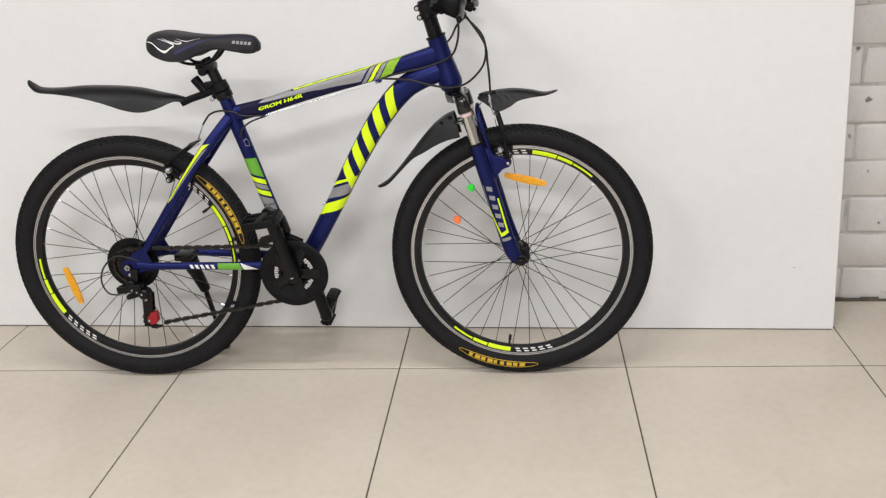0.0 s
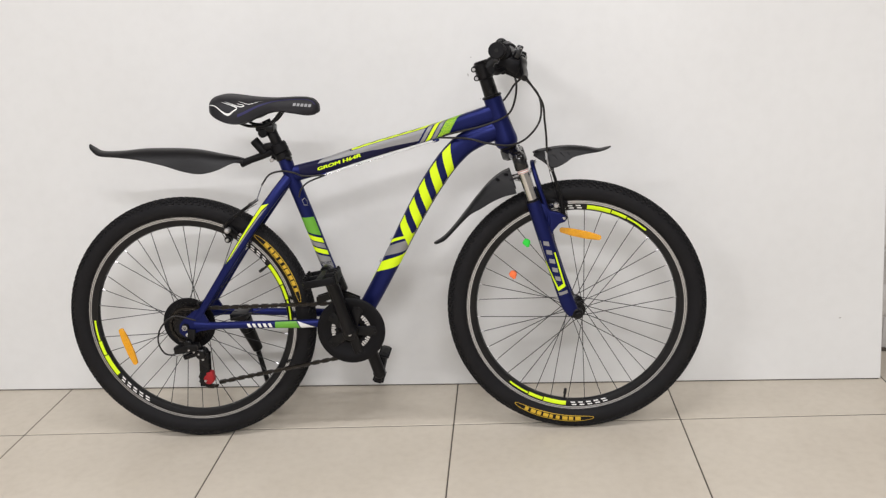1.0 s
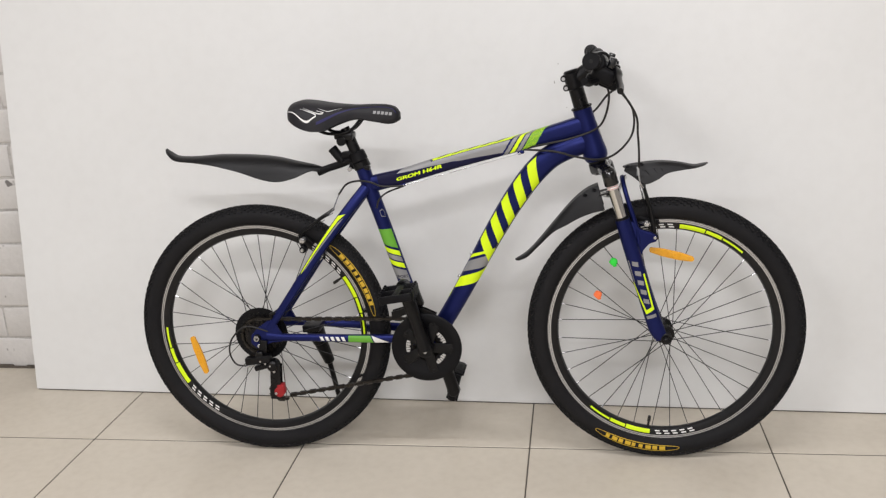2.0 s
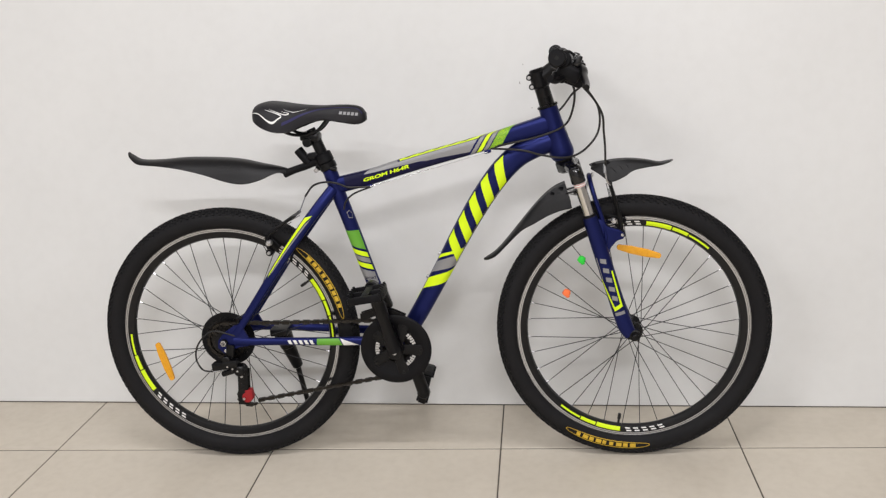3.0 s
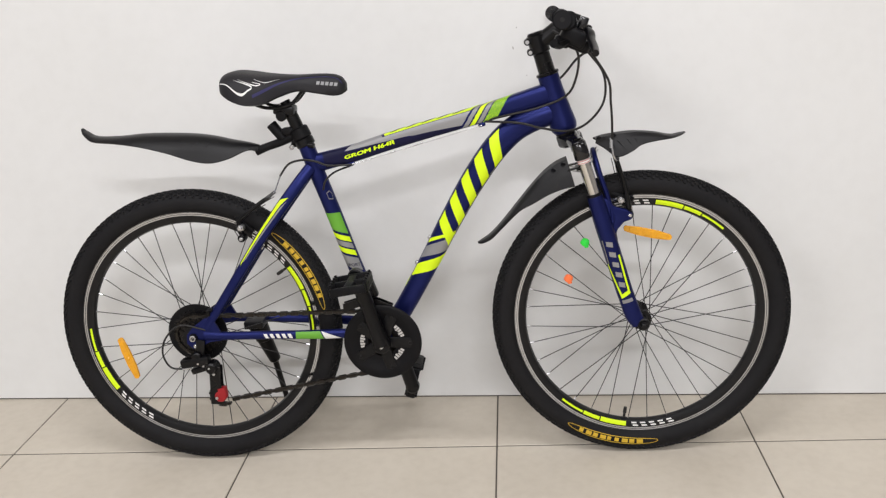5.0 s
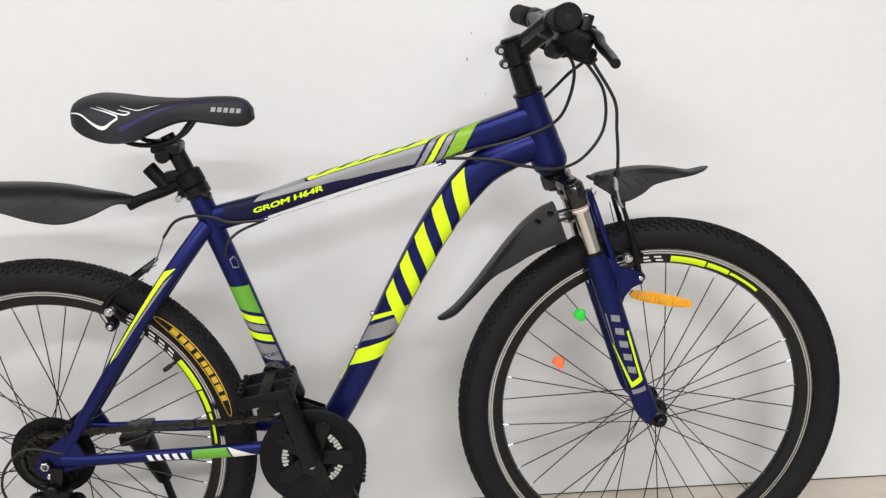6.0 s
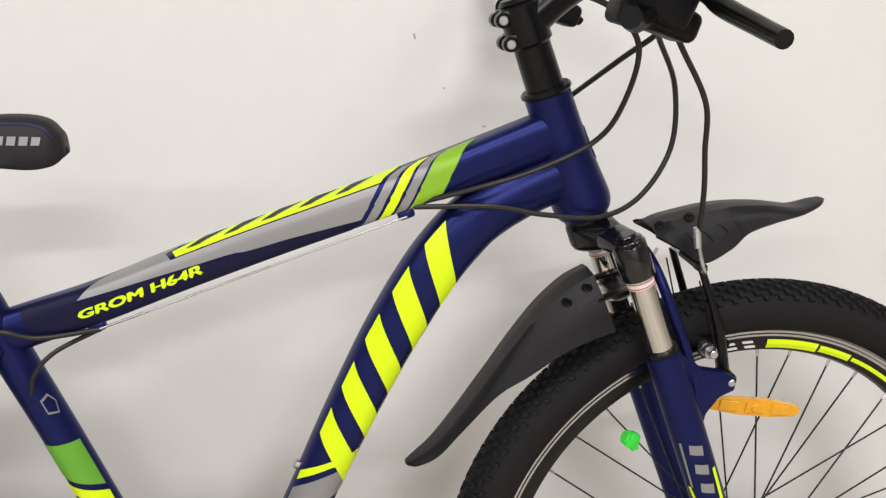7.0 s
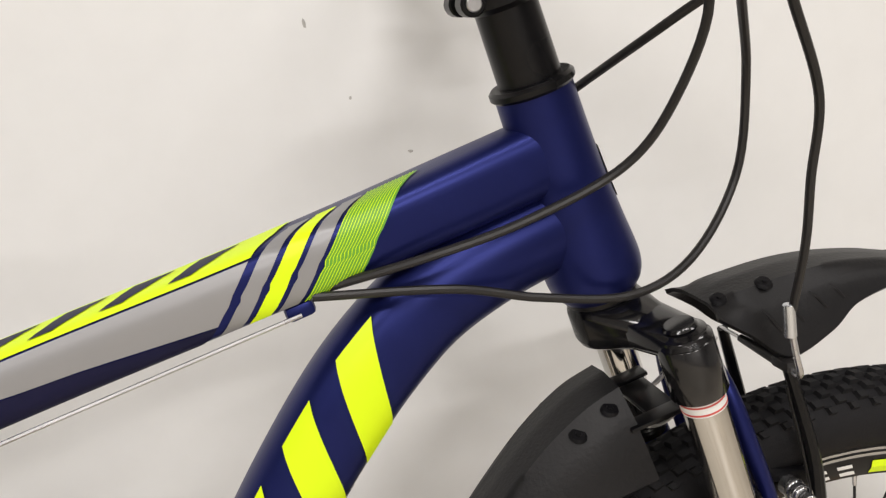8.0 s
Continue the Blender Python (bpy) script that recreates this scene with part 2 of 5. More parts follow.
class Tube:
    """A frame tube: rows of x, y, z, half width, half height, squareness; decals lie on its near side."""

    def __init__(self, rows, n=40):
        self.d = smooth_rows(rows, n)
        c = self.d[:, :3]
        self.u = np.concatenate([[0], np.cumsum(np.linalg.norm(np.diff(c, axis=0), axis=1))])
        t = np.gradient(c, axis=0)
        self.t = t / np.linalg.norm(t, axis=1)[:, None]

    def point(self, u, ang, eps=0.0):
        d = [float(np.interp(u, self.u, self.d[:, k])) for k in range(6)]
        t = Vector([np.interp(u, self.u, self.t[:, k]) for k in range(3)]).normalized()
        y = Vector((0, 1, 0))
        b = (y - t * y.dot(t)).normalized()
        n = t.cross(b)
        c, s, e = math.cos(ang), math.sin(ang), 2 / d[5]
        c, s = math.copysign(abs(c) ** e, c), math.copysign(abs(s) ** e, s)
        return Vector(d[:3]) - b * c * (d[3] + eps) + n * s * (d[4] + eps)

    def angle(self, u, v):
        """The angle at v quarter perimeters above the near side."""
        a, h, p = [float(np.interp(u, self.u, self.d[:, k])) for k in (3, 4, 5)]
        q = np.linspace(0, math.pi / 2, 40)
        c, s = a * np.cos(q) ** (2 / p), h * np.sin(q) ** (2 / p)
        ln = np.concatenate([[0], np.cumsum(np.hypot(np.diff(c), np.diff(s)))])
        w = abs(v)
        ang = float(np.interp(w, ln / ln[-1], q)) if w <= 1 else math.pi - float(np.interp(2 - w, ln / ln[-1], q))
        return math.copysign(ang, v)

    def mesh(self, seg=24):
        bm = bmesh.new()
        rings = [[bm.verts.new(self.point(u, k * math.tau / seg)) for k in range(seg)] for u in self.u]
        for a, b in zip(rings, rings[1:]):
            for k in range(seg):
                bm.faces.new((a[k], a[(k + 1) % seg], b[(k + 1) % seg], b[k]))
        bm.faces.new(rings[0]), bm.faces.new(rings[-1])
        return bm

    def decal(self, polys, name, mat, parent, label="", eps=0.0005, du=0.008, dv=0.12):
        """Flat shapes in (length along, height -1..1 as an angle of a quarter turn) laid on the tube."""
        bm = bmesh.new()
        for poly in polys:
            bm.faces.new([bm.verts.new((u, v, 0)) for u, v in poly])
        return self.wrap(bm, name, mat, parent, label, eps, du, dv)

    def wrap(self, bm, name, mat, parent, label="", eps=0.0005, du=0.008, dv=0.12):
        us, vs = [v.co.x for v in bm.verts], [v.co.y for v in bm.verts]
        for lo, hi, step, axis in ((min(us), max(us), du, 0), (min(vs), max(vs), dv, 1)):
            for k in range(1, int((hi - lo) / step) + 1):
                co, no = [0, 0, 0], [0, 0, 0]
                co[axis], no[axis] = lo + k * step, 1
                bmesh.ops.bisect_plane(bm, geom=bm.verts[:] + bm.edges[:] + bm.faces[:], plane_co=co, plane_no=no, dist=1e-7)
        for v in bm.verts:
            v.co = self.point(v.co.x, self.angle(v.co.x, v.co.y), eps)
        return part(name, bm, mat, parent, label)


def letters(body, height, shear=0.2, bold=0.0):
    """A bmesh of flat lettering, its lower left at the origin."""
    cu = bpy.data.curves.new("letters", "FONT")
    cu.body, cu.size, cu.shear, cu.offset = body, 1.0, shear, bold
    ob = bpy.data.objects.new("letters", cu)
    scene.collection.objects.link(ob)
    me = bpy.data.meshes.new_from_object(ob.evaluated_get(bpy.context.evaluated_depsgraph_get()))
    bm = bmesh.new()
    bm.from_mesh(me)
    bpy.data.objects.remove(ob), bpy.data.meshes.remove(me)
    bmesh.ops.triangulate(bm, faces=bm.faces[:])
    x0, y0 = min(v.co.x for v in bm.verts), min(v.co.y for v in bm.verts)
    h = max(v.co.y for v in bm.verts) - y0
    for v in bm.verts:
        v.co = ((v.co.x - x0) * height / h, (v.co.y - y0) * height / h, 0)
    return bm


def slant(u, w, v0, v1, s):
    """A slanted bar, from height v0 to v1, shifted by s at the top."""
    return [(u, v0), (u + w, v0), (u + w + s, v1), (u + s, v1)]


def brand_bars(u, pitch, v0, v1, s, count=5):
    """Plain slanted blocks standing where a wordmark stands."""
    return [[(u + k * pitch, v0), (u + k * pitch + pitch * 0.54, v0), (u + k * pitch + pitch * 0.54 + s, v1), (u + k * pitch + s, v1)] for k in range(count)]


# ==== the shop: floor, board, brick wall ====
def wall_box(name, c, size, mat, kind="structure", label="", category=""):
    bm = bmesh.new()
    box(bm, c, size)
    return tagged(part(name, bm, mat, smooth=0), label, category, kind=kind)


floor = wall_box("floor", (0, -2.1, -0.0520), (8.4, 5.8, 0.1), GROUT, label="cream ceramic tile floor with grey joints", category="floor")
# Ceiling and three walls are unseen, added to close the room and damp bounce.
ceiling = wall_box("ceiling", (0, -2.1, 3.05), (8.4, 5.8, 0.1), ROOMGREY, label="unseen plain grey ceiling added to close the room", category="ceiling")
wall_box("wall_south", (0, -5.0, 1.5), (8.4, 0.12, 3.1), ROOMGREY, label="unseen plain grey wall added to close the room", category="wall")
wall_box("wall_east", (4.2, -2.1, 1.5), (0.12, 5.8, 3.1), ROOMGREY, label="unseen plain grey wall added to close the room", category="wall")
wall_box("wall_west", (-4.2, -2.1, 1.5), (0.12, 5.8, 3.1), ROOMGREY, label="unseen plain grey wall added to close the room", category="wall")

WALL_Y = 0.44


def wall_at(x):
    return WALL_Y - 0.02 * x


def brick_wall():
    bm = bmesh.new()
    box(bm, (0, wall_at(0) + 0.0535, 1.5), (8.28, 0.10, 3.1), pose(0, 0, 0, 0, 0, math.degrees(math.atan(-0.02))))
    return tagged(part("wall_north", bm, MORTAR, smooth=0), "white painted brick wall with chipped paint", "wall", kind="structure")


wall_north = brick_wall()


# Dark brown strip of uneven height where the wall meets the floor.
def wall_foot():
    bm = bmesh.new()
    rng = random.Random(8)
    n = 160
    for k in range(n):
        x0, x1 = -4.1 + 8.2 * k / n, -4.1 + 8.2 * (k + 1) / n
        h = rng.uniform(0.004, 0.011)
        box(bm, ((x0 + x1) / 2, wall_at((x0 + x1) / 2) - 0.002, h / 2), (x1 - x0, 0.014, h))
    return tagged(part("trim", bm, FOOTBROWN, smooth=0), "uneven dark brown strip along the foot of the wall", "trim", kind="structure")


wall_foot()


def display_board():
    ln, h, th = 2.751, 1.20, 0.016
    base = new("display_board")
    base.matrix_basis = Matrix.Translation((-0.1825, 0.251 + 0.1825 * 0.0345, 0)) @ pose(0, 0, 0, 0, 0, math.degrees(math.atan(-0.0345))) @ pose(0, 0, 0, -math.degrees(math.atan(BOARD_LEAN)), 0, 0)
    bm = bmesh.new()
    box(bm, (0, th / 2, h / 2 + 0.003), (ln, th, h), bevel=0.0015, seg=1)
    part("board", bm, BOARD, base)
    # Dark strip paints the shade in the gap below the board.
    bm = bmesh.new()
    box(bm, (0, th / 2 + 0.001, 0.0025), (ln - 0.01, th - 0.003, 0.005))
    part("bottom_edge", bm, BOARDGAP, base, "dark strip painted as the shade under the board")
    rng = random.Random(4)
    for x, z, w, t in ((0.250, 0.897, 0.005, 0.011), (0.260, 0.944, 0.003, 0.006), (0.282, 0.829, 0.003, 0.004), (0.330, 0.776, 0.006, 0.003), (1.262, 0.180, 0.010, 0.004)):
        bm = bmesh.new()
        pts = []
        for k in range(7):
            a = k * math.tau / 7
            q = rng.uniform(0.5, 1.1)
            pts.append(bm.verts.new((x + w / 2 * q * math.cos(a), -0.0004, z + t / 2 * q * math.sin(a))))
        bm.faces.new(pts)
        part("scuff", bm, SCUFF, base, smooth=0)
    return tagged(base, "large white smooth board leaning against the brick wall", "board")


display_board()


def metal_rack():
    """Grey steel easel rack standing beside the board, against the brick wall."""
    base = new("metal_rack")
    base.location = (1.735, 0.30, 0)
    for x0, x1 in ((-0.44, -0.02), (0.40, 0.02)):
        bm = bmesh.new()
        ang = math.degrees(math.atan2(x1 - x0, 1.02))
        box(bm, ((x0 + x1) / 2, 0.02, 0.512), (0.034, 0.022, 1.10), pose(0, 0, 0, 0, -ang, 0), 0.004)
        part("leg", bm, RACKGREY, base)
    for z, w in ((0.80, 0.56), (0.66, 0.40)):
        bm = bmesh.new()
        box(bm, (-0.02, 0.045, z), (w, 0.018, 0.024), None, 0.003)
        part("cross_bar", bm, RACKGREY, base)
    bm = bmesh.new()
    box(bm, (-0.02, 0.062, 0.86), (0.52, 0.010, 0.10), None, 0.003)
    part("back_plate", bm, RACKGREY, base, "grey sheet metal plate")
    return tagged(base, "grey painted steel rack leaning by the brick wall", "rack")


metal_rack()


# ==== the bicycle ====
AXF, AXR, AXZ, R = 0.3312, -0.6690, 0.3275, 0.3275
BB = (-0.242, 0.301)
bike = new("bicycle")
bike.matrix_basis = Matrix.Translation((0, -0.018, 0)) @ pose(0, 0, 0, -2.29, 0, 0)
tagged(bike, "matt blue and neon yellow mountain bike standing on its kickstand", "bicycle")


def bar3(name, mat, *rods, label="", bevel=0.0, seg=14, parent=bike):
    bm = bmesh.new()
    for a, b, r0, *r1 in rods:
        rod(bm, a, b, r0, *(r1 or [None]), seg=seg, bevel=bevel)
    return part(name, bm, mat, parent, label)


def boxes(name, mat, items, label="", parent=bike):
    bm = bmesh.new()
    for c, size, ang, bev in items:
        box(bm, c, size, pose(0, 0, 0, 0, -ang, 0), bev)
    return part(name, bm, mat, parent, label)


# frame tubes
down = Tube([(-0.243, 0, 0.290, .020, .0215, 2), (-0.212, 0, 0.336, .021, .0220, 2.1), (-0.175, 0, 0.395, .0215, .0222, 2.2), (-0.1215, 0, 0.487, .0225, .0230, 2.4), (-0.087, 0, 0.549, .0235, .0240, 2.5), (-0.0545, 0, 0.604, .0245, .0252, 2.5),
             (-0.0235, 0, 0.653, .025, .0265, 2.5), (0.012, 0, 0.7015, .025, .0275, 2.5), (0.0395, 0, 0.7325, .025, .0278, 2.4), (0.070, 0, 0.758, .0245, .0276, 2.2), (0.109, 0, 0.776, .023, .0265, 2.0), (0.152, 0, 0.789, .020, .025, 2.0)], 60)
top = Tube([(-0.372, 0, 0.700, .015, .0205, 2.2), (-0.335, 0, 0.708, .0155, .0198, 2.6), (-0.28, 0, 0.7202, .017, .0187, 3.2), (-0.20, 0, 0.7425, .019, .0183, 3.6), (-0.12, 0, 0.763, .020, .0180, 3.8), (-0.04, 0, 0.782, .021, .0180, 3.8), (0.03, 0, 0.7995, .0215, .0190, 3.8), (0.085, 0, 0.814, .021, .0202, 3.6), (0.14, 0, 0.829, .019, .0212, 3.2)], 48)
seat = Tube([(-0.242, 0, 0.296, .0172, .0172, 2), (-0.270, 0, 0.378, .0172, .0172, 2), (-0.304, 0, 0.480, .0172, .0172, 2), (-0.338, 0, 0.592, .0172, .0172, 2), (-0.369, 0, 0.690, .0175, .0175, 2), (-0.3865, 0, 0.748, .0175, .0175, 2)], 34)
down_tube = part("down_tube", down.mesh(32), BLUE, bike, "curved hydroformed matt blue down tube")
top_tube = part("top_tube", top.mesh(40), BLUE, bike, "boxy matt blue top tube")
seat_tube = part("seat_tube", seat.mesh(28), BLUE, bike, "round matt blue seat tube")

HT_TOP, HT_BOT = Vector((0.1408, 0, 0.8668)), Vector((0.1745, 0, 0.747))
axis = (HT_TOP - HT_BOT).normalized()
head = Tube([(*(HT_TOP + axis * 0.001), .0218, .0218, 2), (*(HT_TOP - axis * 0.006), .0220, .0220, 2), (*(HT_TOP - axis * 0.014), .0222, .0222, 2), (*(HT_TOP - axis * 0.045), .0232, .0232, 2), (*(HT_BOT + axis * 0.045), .0258, .0258, 2), (*(HT_BOT + axis * 0.022), .0282, .0282, 2), (*(HT_BOT + axis * 0.012), .0284, .0284, 2), (*(HT_BOT + axis * 0.004), .0262, .0262, 2), (*(HT_BOT - axis * 0.001), .0225, .0225, 2)], 48)
head_tube = part("head_tube", head.mesh(36), BLUE, bike, "matt blue head tube flared at the bottom")
bar3("headset_cup", BLACKMETAL, (HT_TOP - axis * 0.001, HT_TOP + axis * 0.0055, .0242), label="black upper headset ring", bevel=0.0018, seg=32)
bar3("lower_headset_cup", BLACKMETAL, (HT_BOT + axis * 0.001, HT_BOT - axis * 0.006, .0215), bevel=0.002, seg=32)
bar3("bottom_bracket_shell", BLUE, ((BB[0], -0.036, BB[1]), (BB[0], 0.036, BB[1]), .0215), bevel=.002, seg=28)
# small badge on the front of the head tube
head.decal([[(0.040, 1.30), (0.044, 0.78), (0.060, 0.70), (0.075, 0.80), (0.080, 1.30), (0.060, 1.45)]], "head_badge", SILVER, head_tube, "small silver shield badge", eps=0.0008)

for sgn in (-1, 1):
    st = Tube([(-0.376, sgn * .012, 0.695, .010, .0135, 2.2), (-0.41, sgn * .030, 0.655, .0095, .0135, 2.4), (-0.45, sgn * .044, 0.606, .009, .013, 2.4), (-0.50, sgn * .050, 0.541, .0085, .0120, 2.2), (-0.56, sgn * .055, 0.457, .0080, .0105, 2), (-0.605, sgn * .059, 0.394, .0075, .0100, 2), (-0.640, sgn * .061, 0.347, .0055, .010, 2)], 40)
    stay = part("seat_stay", st.mesh(18), BLUE, bike)
    cs = Tube([(-0.255, sgn * .028, 0.306, .009, .013, 2.2), (-0.31, sgn * .040, 0.318, .009, .0115, 2.2), (-0.40, sgn * .050, 0.322, .0085, .0105, 2.2), (-0.52, sgn * .056, 0.326, .008, .0098, 2), (-0.60, sgn * .060, 0.328, .0075, .0098, 2), (-0.645, sgn * .062, 0.330, .0055, .011, 2)], 36)
    chainstay = part("chain_stay", cs.mesh(18), BLUE, bike)
    bm = bmesh.new()
    outline = [(-0.606, 0.339), (-0.622, 0.372), (-0.640, 0.372), (-0.668, 0.352), (-0.684, 0.334), (-0.686, 0.314), (-0.672, 0.300), (-0.655, 0.306), (-0.632, 0.316), (-0.606, 0.319)]
    f = bm.faces.new([bm.verts.new((x, sgn * .0585, z)) for x, z in outline])
    ext = bmesh.ops.extrude_face_region(bm, geom=[f])
    bmesh.ops.translate(bm, vec=(0, sgn * 0.006, 0), verts=[v for v in ext["geom"] if isinstance(v, bmesh.types.BMVert)])
    part("dropout", bm, BLUE, bike)
    if sgn == -1:
        # near stay: long pointed stripe, reversed because the tube runs downwards
        st.decal([[(0.082, 0.05), (0.096, -0.62), (0.26, -0.56), (0.27, -0.42), (0.105, -0.20)]], "stripe", NEON, stay, "neon yellow pointed stripe")
        st.decal([[(0.090, 0.14), (0.110, -0.10), (0.26, -0.34), (0.25, -0.18)]], "silver_stripe", SILVER, stay)
        cs.decal([[(0.185, -0.62), (0.131, -0.62), (0.122, 0.55), (0.185, 0.55)]], "green_flash", GREEN, chainstay, "green wedge decal", eps=0.0006)
        cs.decal([[(0.128, -0.62), (0.083, 0.45), (0.119, 0.55)]], "white_flash", WHITE, chainstay, eps=0.0008)
        for k in range(5):
            cs.decal([slant(0.246 - k * 0.0135 + 0.004, 0.0078, -0.36, 0.34, -0.005)], "brand_bar", WHITE, chainstay, "plain white slanted bar", eps=0.0008)

bar3("stay_bridge", BLUE, ((-0.458, -0.044, 0.596), (-0.458, 0.044, 0.596), .007), seg=12)
boxes("kickstand_plate", BLACKMETAL, [((-0.548, 0.030, 0.330), (0.045, 0.070, 0.018), 2, .003)], "black kickstand clamp plate")

# down tube graphics
for k, (u0, mat, lab) in enumerate(((0.166, NEON, "neon yellow slanted stripe"), (0.212, SILVER, "silver slanted stripe"))):
    down.decal([[(u0, 0.72), (u0 + 0.030, 0.72), (u0 + 0.088, -0.82), (u0 + 0.050, -0.82)]], "stripe", mat, down_tube, lab)
down.decal([[(0.252, 0.70), (0.262, 0.72), (0.306, -0.55), (0.296, -0.70), (0.280, -0.05)]], "stripe", NEON, down_tube)
down.decal([[(0.270, -0.55), (0.480, -0.60), (0.440, -0.86), (0.285, -0.86)]], "hatch_panel", SILVER, down_tube, "grey hatched shadow band", eps=0.0003)
for k in range(34):
    down.decal([slant(0.282 + k * 0.0052, 0.0026, -0.86, -0.5, -0.003)], "hatch_line", NAVY, down_tube, eps=0.0005)
for k, poly in enumerate(brand_bars(0.266, 0.0515, -0.60, 0.60, 0.042)):
    down.decal([poly], "brand_block", NEON, down_tube, "plain neon yellow slanted block", eps=0.0009)
down.decal([slant(0.135, 0.026, 0.80, 0.98, 0.003)], "sticker", NEON, down_tube, "small yellow printed sticker")
for u0 in (0.196, 0.262):
    c = down.point(u0, math.pi / 2)
    bm = bmesh.new()
    nrm = (down.point(u0, math.pi / 2, 0.01) - c).normalized()
    rod(bm, c - nrm * 0.002, c + nrm * 0.005, 0.0048, seg=12, bevel=0.001)
    part("bottle_bolt", bm, STEEL, down_tube, "steel bottle cage bolt")

# top tube graphics
TU = lambda x: float(np.interp(x, top.d[:, 0], top.u))
SL = 0.036
hat = lambda x0, x1, v0=-0.47, v1=1.0: [(TU(x0) + SL * v0, v0), (TU(x1) + SL * v0, v0), (TU(x1) + SL * v1, v1), (TU(x0) + SL * v1, v1)]
top.decal([hat(0.0140, 0.0425)], "green_block", GREEN, top_tube, "green hatched decal block")
for k in range(14):
    top.decal([slant(TU(0.0143 + k * 0.0020) - SL * 0.47, 0.0005, -0.47, 1.0, SL * 1.47)], "hatch_line", NEON, top_tube, eps=0.0007)
top.decal([hat(0.0000, 0.0110)], "stripe", SILVER, top_tube, "silver slanted stripe")
top.decal([hat(-0.0145, -0.0035)], "stripe", NEON, top_tube, "neon yellow slanted stripe")
top.decal([hat(-0.0295, -0.0185)], "stripe", SILVER, top_tube)
top.decal([[(TU(-0.205), 0.50), (TU(-0.0355) + SL * 0.50, 0.50), (TU(-0.0355) + SL * 1.3, 1.40), (TU(-0.175), 1.40), (TU(-0.208), 0.85)]], "top_panel", NEON, top_tube, "long neon yellow decal along the top")
for k in range(5):
    u0 = TU(-0.195 + k * 0.034)
    top.decal([[(u0, 0.66), (u0 + 0.012, 0.66), (u0 + 0.040, 1.2), (u0 + 0.018, 1.2)]], "brand_bar", NAVY, top_tube, "plain dark slanted bar", eps=0.0009)
top.decal([[(TU(-0.296), 0.36), (TU(-0.268), 0.95), (TU(-0.230), 1.30), (TU(-0.190), 1.40), (TU(-0.214), 0.85), (TU(-0.210), 0.46), (TU(-0.0355) + SL * 0.46, 0.46), (TU(-0.0355) - SL * 0.27, -0.27), (TU(-0.120), -0.08), (TU(-0.190), 0.09)]], "side_panel", SILVER, top_tube, "long tapering silver side decal")
# Dark along the lower side, rising over the tube's seat end.
top.decal([[(TU(-0.345), -0.52), (TU(-0.345), 0.75), (TU(-0.280), 0.70), (TU(-0.299), 0.34), (TU(-0.190), 0.07), (TU(-0.120), -0.10), (TU(-0.0355) - SL * 0.29, -0.29), (TU(-0.0355) - SL * 0.58, -0.58)]], "dark_panel", NAVY, top_tube, "dark navy lower side band with a darkened seat end")
for k, (shift, rise) in enumerate(((0.0, 0.0), (0.0021, 0.012), (0.0010, -0.014))):
    txt = letters("GROM H64R", 1.0, 0.15)
    w = max(v.co.x for v in txt.verts)
    u0, u1 = TU(-0.3005), TU(-0.1905)
    for v in txt.verts:
        v.co = (u0 + shift + (u1 - u0) * v.co.x / w, -0.17 + rise + 0.22 * v.co.y, 0)
    top.wrap(txt, "model_lettering", NEON, top_tube, "neon yellow printed letters", eps=0.0009 + 0.0003 * k, du=0.008, dv=0.12)

# seat tube graphics (its near side is read upwards)
seat.decal([[(0.254, -0.66), (0.279, 0.72), (0.316, 0.72), (0.306, -0.66)]], "green_block", GREEN, seat_tube, "green hatched decal block")
for u0, mat in ((0.237, NEON), (0.221, SILVER), (0.204, NEON), (0.168, SILVER)):
    wd = 0.030 if u0 == 0.168 else 0.013
    seat.decal([[(u0 - 0.003, -0.66), (u0 + 0.022, 0.72), (u0 + 0.022 + wd, 0.72), (u0 - 0.003 + wd, -0.66)]], "stripe", mat, seat_tube)
txt = letters("SPORT", 1.0, 0.1, 0.01)
w = max(v.co.x for v in txt.verts)
for v in txt.verts:
    v.co = (0.186 + 0.007 * v.co.y - 0.009 * v.co.x / w, 0.45 - 1.05 * v.co.x / w, 0)
seat.wrap(txt, "lettering", NAVY, seat_tube, "dark printed letters", eps=0.0009)
seat.decal([[(0.338, -0.55), (0.350, -0.66), (0.360, -0.5), (0.357, -0.2), (0.342, -0.2)]], "badge", SILVER, seat_tube, "small grey shield outline", eps=0.0005)
seat.decal([[(0.340, -0.52), (0.350, -0.61), (0.3575, -0.48), (0.355, -0.24), (0.344, -0.24)]], "badge_centre", BLUE, seat_tube, eps=0.0009)


# ---- wheels ----
TC, TR = 0.3006, 0.0263


def ring_patch(bm, r0, r1, a0, a1, y, steps=None):
    """A flat piece of a ring at the wheel's near side, angles in degrees from straight ahead."""
    n = steps or max(2, int(abs(a1 - a0) / 1.5))
    rows = []
    for k in range(n + 1):
        a = radians(a0 + (a1 - a0) * k / n)
        rows.append([bm.verts.new((r * math.cos(a), y(r) if callable(y) else y, r * math.sin(a))) for r in (r0, (r0 + r1) / 2, r1)])
    for p, q in zip(rows, rows[1:]):
        for i in (0, 1):
            bm.faces.new((p[i], p[i + 1], q[i + 1], q[i]))


def sidewall(r):
    return -(math.sqrt(max(0.0, TR ** 2 - (r - TC) ** 2)) * 0.96 + 0.0012)


